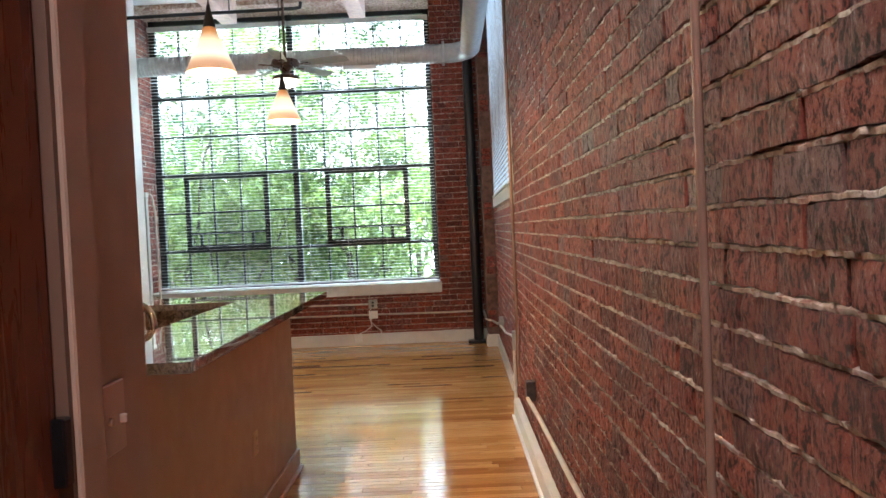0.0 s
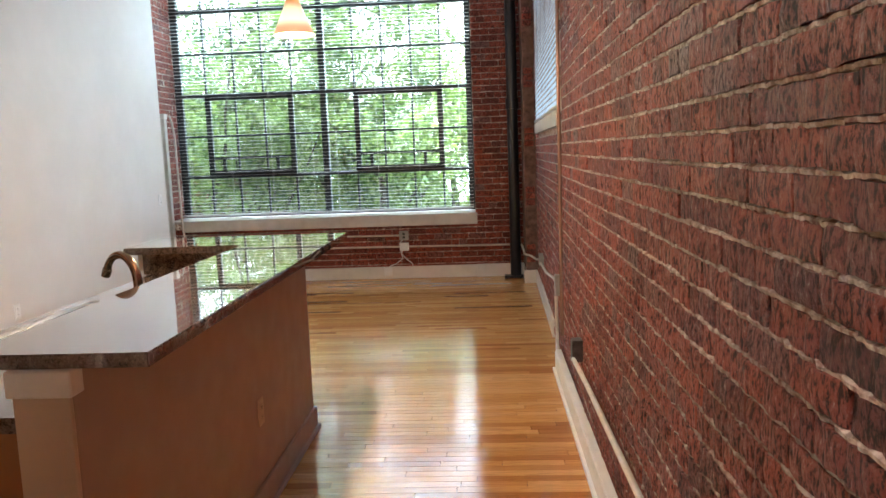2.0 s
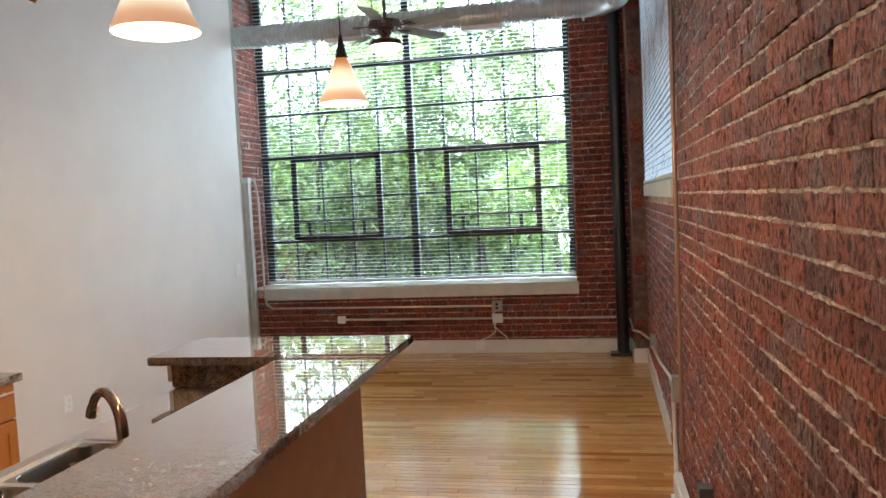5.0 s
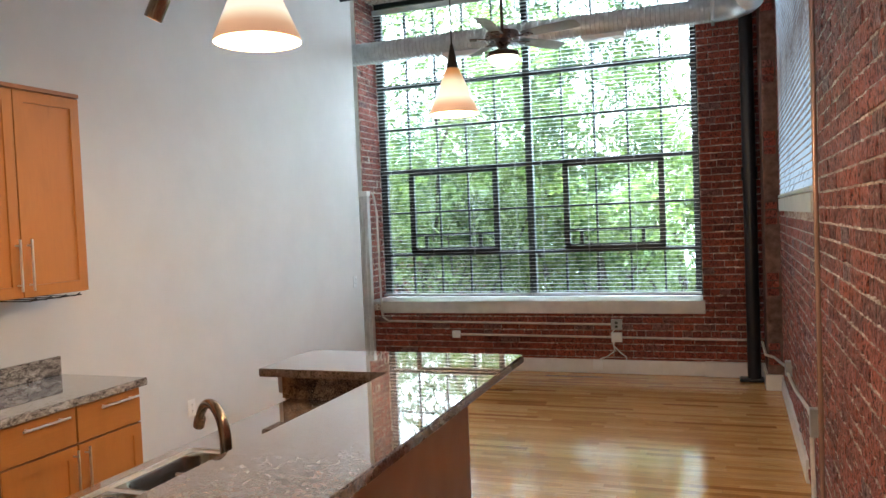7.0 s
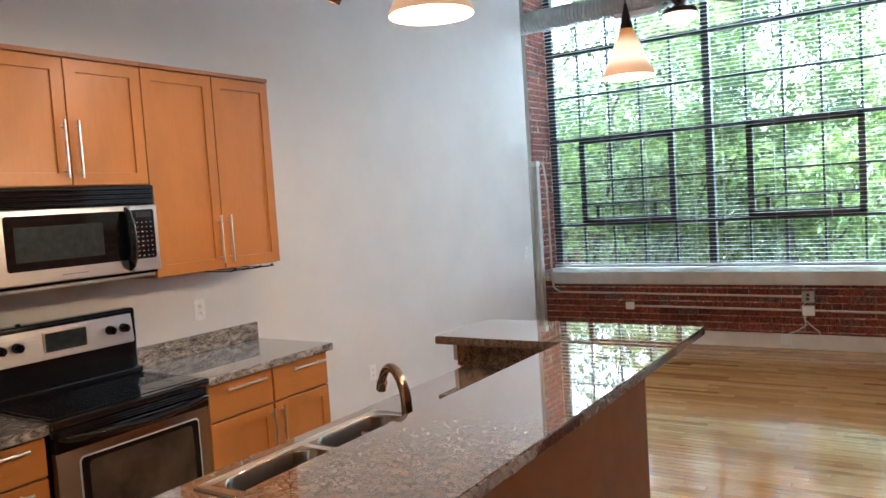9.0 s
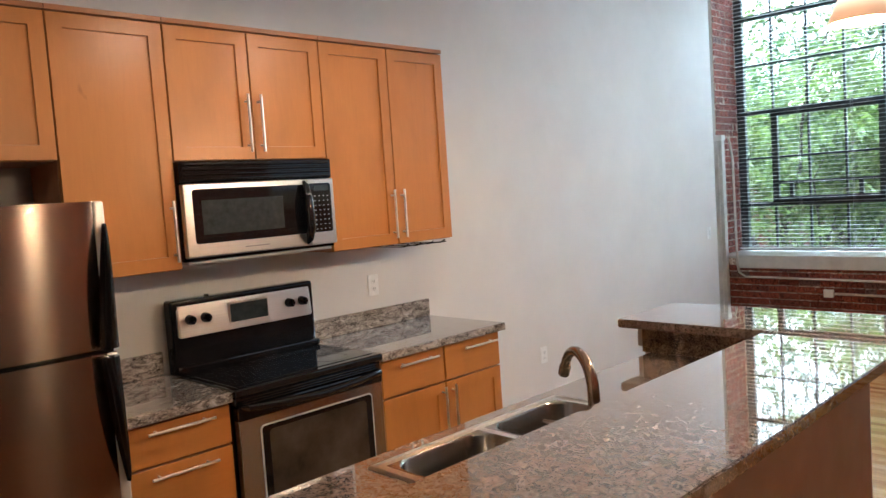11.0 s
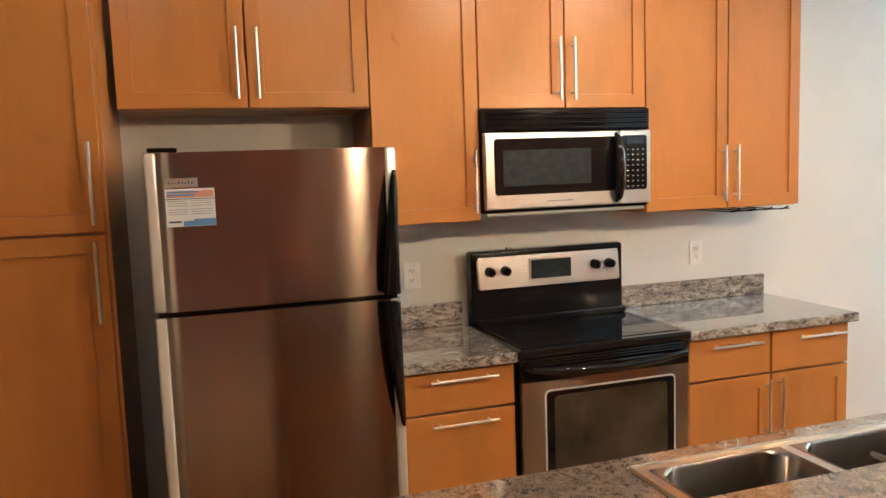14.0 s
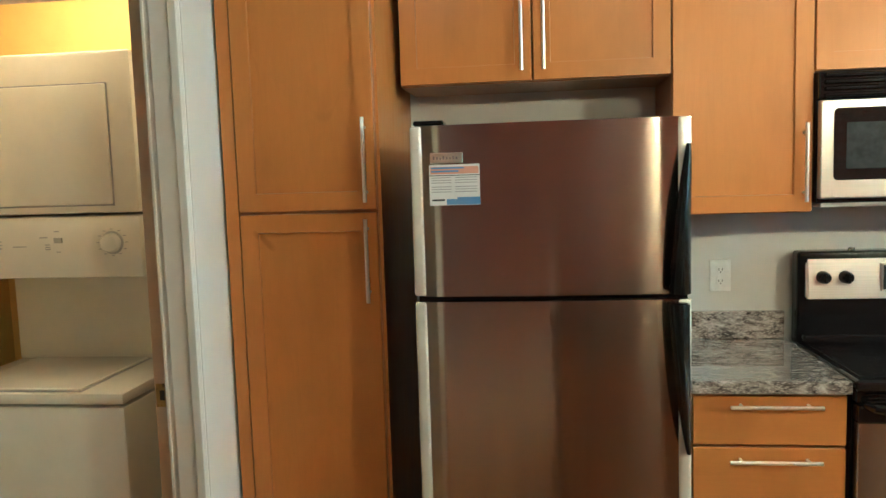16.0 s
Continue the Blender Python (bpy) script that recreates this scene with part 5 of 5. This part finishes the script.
# ---- hall: entry door ----
en = tagged(new("door_2", None), "dark reddish wood entry door in a brown frame", "", "", "structure")
en.location = (HX, 0.36, 0)
part("leaf", boxes((HX - 0.06, HX - 0.016, DY0 + 0.004, DY1 - 0.018, 0.005, 2.09), bevel=0.002), DOORWOOD, en)
part("jamb", boxes((HX - 0.12, HX + 0.002, DY1 - 0.014, DY1, 0, 2.1), (HX - 0.12, HX + 0.002, DY0, DY0 + 0.003, 0, 2.1)), JAMB, en, "tan painted jamb")
part("casing", boxes((HX, HX + 0.012, DY1 - 0.003, DY1 + 0.076, 0, 2.18), (HX, HX + 0.012, DY0 - 0.08, DY0 - 0.002, 0, 2.18), (HX, HX + 0.012, DY0, DY1 - 0.004, 2.1, 2.18), bevel=0.003), TAN, en, "tan painted door casing")
part("hinge", boxes((HX - 0.018, HX + 0.004, DY1 - 0.034, DY1 - 0.010, 1.09, 1.19), bevel=0.003), BLACKSATIN, en, "dark metal hinge")
part("hinge", boxes((HX - 0.018, HX + 0.004, DY1 - 0.034, DY1 - 0.010, 0.22, 0.31), bevel=0.003), BLACKSATIN, en, "dark metal hinge")
sw = thing("light_switch", (HX, 1.43, 1.1), "tan plate with a toggle switch beside the door frame", "switch")
part("plate", boxes((HX, HX + 0.006, 1.392, 1.47, 1.095, 1.21), bevel=0.002), PLATE, sw)
part("toggle", boxes((HX + 0.005, HX + 0.018, 1.445, 1.453, 1.14, 1.155), bevel=0.002), TAN, sw)
part("dimmer", lathe(bmesh.new(), [(0.008, 0.0), (0.007, 0.006), (0, 0.007)], (HX + 0.005, 1.412, 1.15), "x", 16), TAN, sw, smooth=True)

# ---- lights ----
SHADE_G = Mat("amber_glass_shade", 0.3)
gz = SHADE_G.node("ShaderNodeTexCoord").outputs["Object"]
sep = SHADE_G.node("ShaderNodeSeparateXYZ")
SHADE_G.link(gz, sep.inputs[0])
fz = SHADE_G.grey(sep.outputs[2], 0.0, 1.0, 0.0, 0.185)
col = SHADE_G.ramp(fz, [(0.0, (0.98, 0.56, 0.3)), (0.16, (0.98, 0.6, 0.33)), (0.34, (1.0, 0.86, 0.62)), (0.68, (1.0, 0.8, 0.5)), (0.86, (0.95, 0.45, 0.14)), (1.0, (0.8, 0.3, 0.08))])
SHADE_G.color(col)
SHADE_G.link(col, SHADE_G.p.inputs["Emission Color"])
est = SHADE_G.node("ShaderNodeMath", operation="MULTIPLY")
lum = SHADE_G.ramp(fz, [(0.0, (0.35,) * 3), (0.14, (0.4,) * 3), (0.36, (0.8,) * 3), (0.62, (0.7,) * 3), (0.85, (0.35,) * 3), (1.0, (0.2,) * 3)])
SHADE_G.link(lum, est.inputs[0])
est.inputs[1].default_value = 0.4
SHADE_G.link(est.outputs[0], SHADE_G.p.inputs["Emission Strength"])
BULB = glow_mat("warm_bulb", (1.0, 0.72, 0.38), 2.0)
SPOTFACE = glow_mat("spot_face", (1.0, 0.6, 0.3), 2.0)
FANGLASS = glow_mat("fan_light_glass", (1.0, 0.86, 0.68), 1.2)


def pendant(x, y, z):
    th = thing("pendant_lamp", (x, y, z), "cone-shaped frosted amber glass pendant, lit, on a thin cord", "lamp", "bar pendants")
    prof = [(0.096, 0.0), (0.0965, 0.006), (0.06, 0.092), (0.026, 0.175), (0.018, 0.186)]
    inner = [(0.016, 0.184), (0.023, 0.173), (0.056, 0.09), (0.092, 0.006), (0.096, 0.0)]
    me = finish("shade", lathe(bmesh.new(), prof + inner, (0, 0, 0), "z", 36), SHADE_G.m, True)
    ob = new("shade", me)
    ob.parent = th
    ob.visible_shadow = True
    part("socket_cap", lathe(bmesh.new(), [(0.0235, z + 0.176), (0.023, z + 0.19), (0.008, z + 0.255), (0.006, z + 0.27), (0.0, z + 0.27)], (x, y, 0), "z", 20), CORD, th, "dark tapered cap", True)
    part("cord", tube(bmesh.new(), [(x, y, z + 0.26), (x, y, CZ)], 0.003, 6), CORD, th)
    part("canopy", lathe(bmesh.new(), [(0.05, CZ - 0.03), (0.06, CZ - 0.002)], (x, y, 0), "z", 20), CORD, th)
    bm = bmesh.new()
    bmesh.ops.create_uvsphere(bm, u_segments=16, v_segments=10, radius=0.028)
    bmesh.ops.translate(bm, vec=(x, y, z + 0.07), verts=bm.verts)
    part("bulb", bm, BULB, th, "glowing bulb", True)
    lamp("POINT", "pendant_light", (x, y, z - 0.012), 6 if y < 4 else 21, (1.0, 0.66, 0.36), 0.03)


pendant(-1.39, 3.23, 2.095)
pendant(-1.394, 4.575, 2.092)


def track_head(x, y, z, aim, power):
    th = thing("track_spotlight", (x, y, z), "brushed bronze cylinder spotlight, lit, hung on a track", "lamp", "track spotlights")
    d = Vector(aim).normalized()
    a = Vector((x, y, z))
    b = a - d * 0.15
    part("housing", tube(bmesh.new(), [a, a - d * 0.003, b, b - d * 0.01], [0.036, 0.037, 0.037, 0.03], 20, False), BRONZE, th, smooth=True)
    part("lens", tube(bmesh.new(), [a - d * 0.012, a - d * 0.014], 0.033, 20), SPOTFACE, th, "glowing lens")
    part("back_cap", tube(bmesh.new(), [b - d * 0.005, b - d * 0.02], 0.032, 20), BRONZE, th)
    part("stem", tube(bmesh.new(), [b, (b.x, b.y, 2.95)], 0.006, 8), BRONZE, th)
    p = a + d * 0.01
    L = lamp("SPOT", "track_light", p, power, (1.0, 0.74, 0.52), 0.03, spot=125)
    L.matrix_world = look(p, p + Vector((-0.7, -0.1, -1.0)))


for y, z, power in ((4.30, 2.55, 5), (3.55, 2.55, 5), (2.75, 2.55, 2), (1.95, 2.55, 1.5)):
    track_head(-2.58, y, z, (-0.5, -0.12, -1), power)
tr = thing("light_track", (-2.55, 3.2, 2.95), "slim bronze lighting track hung from the ceiling over the kitchen", "track")
part("rail", boxes((-2.535, -2.505, 1.5, 4.7, 2.94, 2.965), bevel=0.003), BRONZE, tr)
for y in (1.8, 3.1, 4.5):
    part("hanger", tube(bmesh.new(), [(-2.52, y, 2.96), (-2.52, y, CZ)], 0.006, 8), BRONZE, tr)

# ceiling fan
fx, fy, fz0 = -1.944, 7.385, 2.83
fan = thing("ceiling_fan", (fx, fy, fz0), "brown five-blade ceiling fan with a lit glass bowl", "fan")
part("downrod", tube(bmesh.new(), [(fx, fy, 3.1), (fx, fy, CZ)], 0.013, 10), FANBODY, fan, smooth=True)
part("ceiling_canopy", lathe(bmesh.new(), [(0.02, CZ - 0.08), (0.07, CZ - 0.02), (0.07, CZ)], (fx, fy, 0)), FANBODY, fan, smooth=True)
part("motor", lathe(bmesh.new(), [(0.0, 3.105), (0.06, 3.1), (0.125, 3.085), (0.135, 3.050), (0.125, 3.020), (0.06, 3.005), (0.035, 2.970), (0.05, 2.955), (0.12, 2.935), (0.13, 2.910), (0.12, 2.900)], (fx, fy, 0), "z", 28), FANBODY, fan, smooth=True)
part("light_bowl", lathe(bmesh.new(), [(0.118, 2.905), (0.112, 2.875), (0.08, 2.845), (0.03, 2.830), (0.0, 2.828)], (fx, fy, 0), "z", 28), FANGLASS, fan, "lit frosted glass bowl", True)
for k in range(5):
    a = radians(-16 + 72 * k)
    bm = bmesh.new()
    prof = [(0.17, 0.045), (0.22, 0.055), (0.48, 0.068), (0.59, 0.066), (0.63, 0.045)]
    up = [bm.verts.new((r, w, -0.014 * w / 0.06)) for r, w in prof]
    dn = [bm.verts.new((r, -w, 0.014 * w / 0.06)) for r, w in prof]
    for i in range(len(prof) - 1):
        bm.faces.new((up[i], up[i + 1], dn[i + 1], dn[i]))
    bmesh.ops.solidify(bm, geom=list(bm.faces), thickness=0.006)
    m4 = Matrix.Translation((fx, fy, 3.045)) @ Matrix.Rotation(a, 4, "Z")
    bmesh.ops.transform(bm, matrix=m4, verts=bm.verts)
    bl = part("blade", bm, FANBLADE, fan)
    bm = boxes((0.09, 0.24, -0.014, 0.014, -0.012, -0.004), (0.19, 0.25, -0.032, 0.032, -0.012, -0.004), bevel=0.002)
    bmesh.ops.transform(bm, matrix=m4, verts=bm.verts)
    part("blade_iron", bm, FANBODY, bl, "brown blade bracket")
lamp("POINT", "fan_light", (fx, fy, 2.79), 4, (1.0, 0.75, 0.5), 0.06)
lamp("AREA", "closet_light", (-3.5, 0.8, 2.5), 2.5, (1.0, 0.6, 0.3), 0.3)
# Unseen fill lamp added behind the start, tilted to brighten the near brick.
lamp("AREA", "hall_fill", (-0.85, -1.1, 3.9), 30, (1.0, 0.88, 0.82), 0.4, (0, -32, 0))

# ---- floor boards ----
rng = random.Random(5)
W, G = 0.0572, 0.0009
boards = []
ya = SY
while ya < WY:
    x = -6.0 - rng.uniform(0, 0.8)
    while x < 0.08:
        ln = rng.choice((0.3, 0.45, 0.6, 0.75, 0.9, 1.2))
        x1 = min(x + ln, 0.1)
        if x1 > -5.6 and not (x1 < -3.9 and ya < 8.9):
            boards.append((max(x, -4.02 if ya < 8.9 else -5.6), x1, ya, ya + W))
        x += ln
    ya += W
near = [b for b in boards if 2.9 < b[2] < 6.2 and b[0] > -1.9]
single = set(near[:300])
unit = {}


def board_mesh(ln):
    key = round(ln, 3)
    if key not in unit:
        bm = boxes((G, key - G, G, W - G, -0.012, 0.0))
        top = [e for e in bm.edges if all(abs(v.co.z) < 1e-6 for v in e.verts)]
        bmesh.ops.bevel(bm, geom=top, offset=0.0007, segments=1, affect="EDGES")
        unit[key] = finish("board", bm, BOARD)
    return unit[key]


floor = bpy.data.objects["floor"]
rngb = random.Random(11)
verts, faces = [], []
for b in boards:
    dz = rngb.uniform(-0.00008, 0.00008)
    if b in single:
        ob = new("board", board_mesh(b[1] - b[0]))
        ob.parent = floor
        ob.location = (b[0], b[2], dz)
    else:
        i = len(verts)
        x0, x1, y0, y1 = b[0] + G, b[1] - G, b[2] + G, b[3] - G
        verts += [(x0, y0, -0.012), (x1, y0, -0.012), (x1, y1, -0.012), (x0, y1, -0.012), (x0, y0, dz), (x1, y0, dz), (x1, y1, dz), (x0, y1, dz)]
        faces += [(i + a, i + b_, i + c, i + d) for a, b_, c, d in ((4, 5, 6, 7), (0, 4, 7, 3), (1, 2, 6, 5), (0, 1, 5, 4), (3, 7, 6, 2))]
me = bpy.data.meshes.new("floor_boards")
me.from_pydata(verts, [], faces)
me.materials.append(BOARDS)
tagged(new("floor_boards", me), "narrow honey maple boards", "", "", "stuff").parent = floor

# ---- bricks ----
CH, BL, MJ, VJ = 0.0715, 0.203, 0.0115, 0.005


def brick_mesh(name, ln, seed, mat):
    r = random.Random(seed)
    h = CH - MJ
    bm = bmesh.new()
    nx = max(2, int(ln / 0.024))
    rows = []
    chip = [r.uniform(-0.0055, 0.0045) for _ in range(nx + 1)]
    chip[0] = chip[-1] = 0.003
    for j in range(3):
        rows.append([bm.verts.new((chip[i] + r.uniform(-0.0025, 0.0025) + (0.0 if j == 1 else 0.0015), ln * i / nx + (r.uniform(-0.002, 0.002)), h * j / 2 + r.uniform(-0.0028, 0.0028))) for i in range(nx + 1)])
    ring = rows[0] + [rows[1][-1]] + rows[2][::-1] + [rows[1][0]]
    for a, b in zip(rows, rows[1:]):
        for i in range(nx):
            bm.faces.new((a[i], a[i + 1], b[i + 1], b[i]))
    back = [bm.verts.new((0.022, v.co.y, v.co.z)) for v in ring]
    for i in range(len(ring)):
        j = (i + 1) % len(ring)
        bm.faces.new((ring[i], back[i], back[j], ring[j]))
    return finish(name, bm, mat)


variants = {}


def variant(ln, k):
    key = (round(ln, 3), k)
    if key not in variants:
        variants[key] = brick_mesh("brick", ln, hash(key) % 9973, BRICK)
    return variants[key]


def courses(u0, u1, z0, z1, holes=(), seed=1, header=6):
    """Bricks of a wall as (u, z, length), leaving out the holes (u0, u1, z0, z1)."""
    out = []
    row = 0
    z = z0
    while z < z1 - 0.02:
        head = row % header == header - 1
        ln = 0.092 if head else BL
        u = u0 - (ln * 0.5 if row % 2 else 0)
        while u < u1 - 0.01:
            a, b = max(u, u0), min(u + ln - VJ, u1)
            for h in holes:
                if z + CH > h[2] + 0.01 and z < h[3] - 0.01:
                    if a < h[0] < b:
                        b = h[0] - 0.002
                    elif a < h[1] < b:
                        a = h[1] + 0.002
                    elif a >= h[0] and b <= h[1]:
                        b = a
            if b - a > 0.025:
                out.append((a, z, round(b - a, 3)))
            u += ln
        z += CH
        row += 1
    return out


def lay(parent, bricks, place, singles, name):
    """place(u, z) gives the matrix of a brick; the singles become parts, the rest one mesh."""
    rr = random.Random(len(bricks))
    verts, faces = [], []
    for i, (u, z, ln) in enumerate(bricks):
        m = place(u, z + rr.uniform(-0.002, 0.002)) @ Matrix.Translation((rr.uniform(-0.003, 0.004), 0, 0))
        me = variant(ln, rr.randint(0, 5) if abs(ln - 0.198) < 0.002 or abs(ln - 0.087) < 0.002 else 0)
        if i in singles:
            ob = new("brick", me)
            ob.parent = parent
            ob.matrix_local = m
        else:
            k = len(verts)
            verts += [tuple(m @ v.co) for v in me.vertices]
            faces += [tuple(k + v for v in p.vertices) for p in me.polygons]
    me = bpy.data.meshes.new(name)
    me.from_pydata(verts, [], faces)
    me.materials.append(BRICKS)
    tagged(new(name, me), "rough red bricks", "", "", "stuff").parent = parent


def east(u, z):
    return Matrix.Translation((bx(u), u, z)) @ Matrix.Rotation(-0.016 if u > 4.5 else 0.0, 4, "Z")


bricks = courses(-1.5, 9.25, 0.03, CZ - 0.02, ((5.92, 8.76, 1.66, 4.2),), header=6)
near = sorted(range(len(bricks)), key=lambda i: abs(bricks[i][0] - 2.1) * 1.2 + abs(bricks[i][1] - 1.3))[:300]
lay(wall_east, bricks, east, set(near), "brick_field")


# the north wall: bricks face -y, so their run goes along -x
def north(u, z):
    m = Matrix(((0, 1, 0, u), (1, 0, 0, WY), (0, 0, 1, z), (0, 0, 0, 1)))
    return m


nb_ = courses(-4.355, -0.02, 0.03, CZ - 0.02, ((-4.34, WX1, SILL_Z - 0.09, CZ),), seed=2)
near = sorted(range(len(nb_)), key=lambda i: nb_[i][1])[:300]
lay(wall_north, nb_, north, set(near), "brick_field_north")


def reveal(u, z):
    return Matrix(((-1, 0, 0, WX0 - 0.001 + 0.012), (0, 1, 0, u), (0, 0, 1, z), (0, 0, 0, 1)))


rv = structure("window_reveal", boxes((WX0 - 0.06, WX0 + 0.004, WY - 0.0, GY - 0.02, SILL_Z, WZ1)), MORTAR, "brick side of the window opening")
rb = courses(WY + 0.005, GY - 0.04, SILL_Z + 0.003, WZ1 - 0.02)
lay(rv, rb, reveal, set(range(len(rb))) if len(rb) < 300 else set(), "brick_field_reveal")
pier = bpy.data.objects["corner_pier"]


def pierface(u, z):
    return Matrix(((0, 1, 0, u), (1, 0, 0, 9.247), (0, 0, 1, z), (0, 0, 0, 1)))


pb = [b for b in courses(-0.04, 0.06, 0.16, CZ - 0.02) if (int(b[1] / CH) // 3) % 3 == 1]
lay(pier, pb, pierface, set(range(len(pb))), "brick_field_pier")


def ridges(name, parent, u0, u1, z0, z1, place, holes, seed):
    """Uneven mortar beds standing a little proud between the courses."""
    r = random.Random(seed)
    verts, faces = [], []
    z = z0
    while z < z1 - 0.03:
        u = u0
        prev = None
        h0 = z - MJ
        while u < u1:
            skip = any(h[0] < u < h[1] and h[2] < z < h[3] for h in holes)
            if skip:
                prev = None
            else:
                d = 0.0035 + r.uniform(-0.0035, 0.0035)
                w = r.uniform(-0.0026, 0.0026)
                m = place(u, 0)
                k = len(verts)
                verts += [tuple(m @ Vector(p)) for p in ((0.012, 0, h0 - 0.001 + w), (d + 0.001, 0, h0 + 0.001 + w), (d, 0, h0 + MJ - 0.0035 + w), (0.012, 0, h0 + MJ + 0.002 + w))]
                if prev is not None:
                    faces += [(prev + i, prev + i + 1, k + i + 1, k + i) for i in range(3)]
                prev = k
            u += r.uniform(0.008, 0.022)
        z += CH
    me = bpy.data.meshes.new(name)
    me.from_pydata(verts, [], faces)
    me.materials.append(MORTAR)
    tagged(new(name, me), "pale ragged mortar beds", "", "", "stuff").parent = parent


ridges("mortar_beds", wall_east, -1.5, 9.25, 0.03, CZ - 0.02, east, ((5.92, 8.76, 1.66, 4.2),), 4)
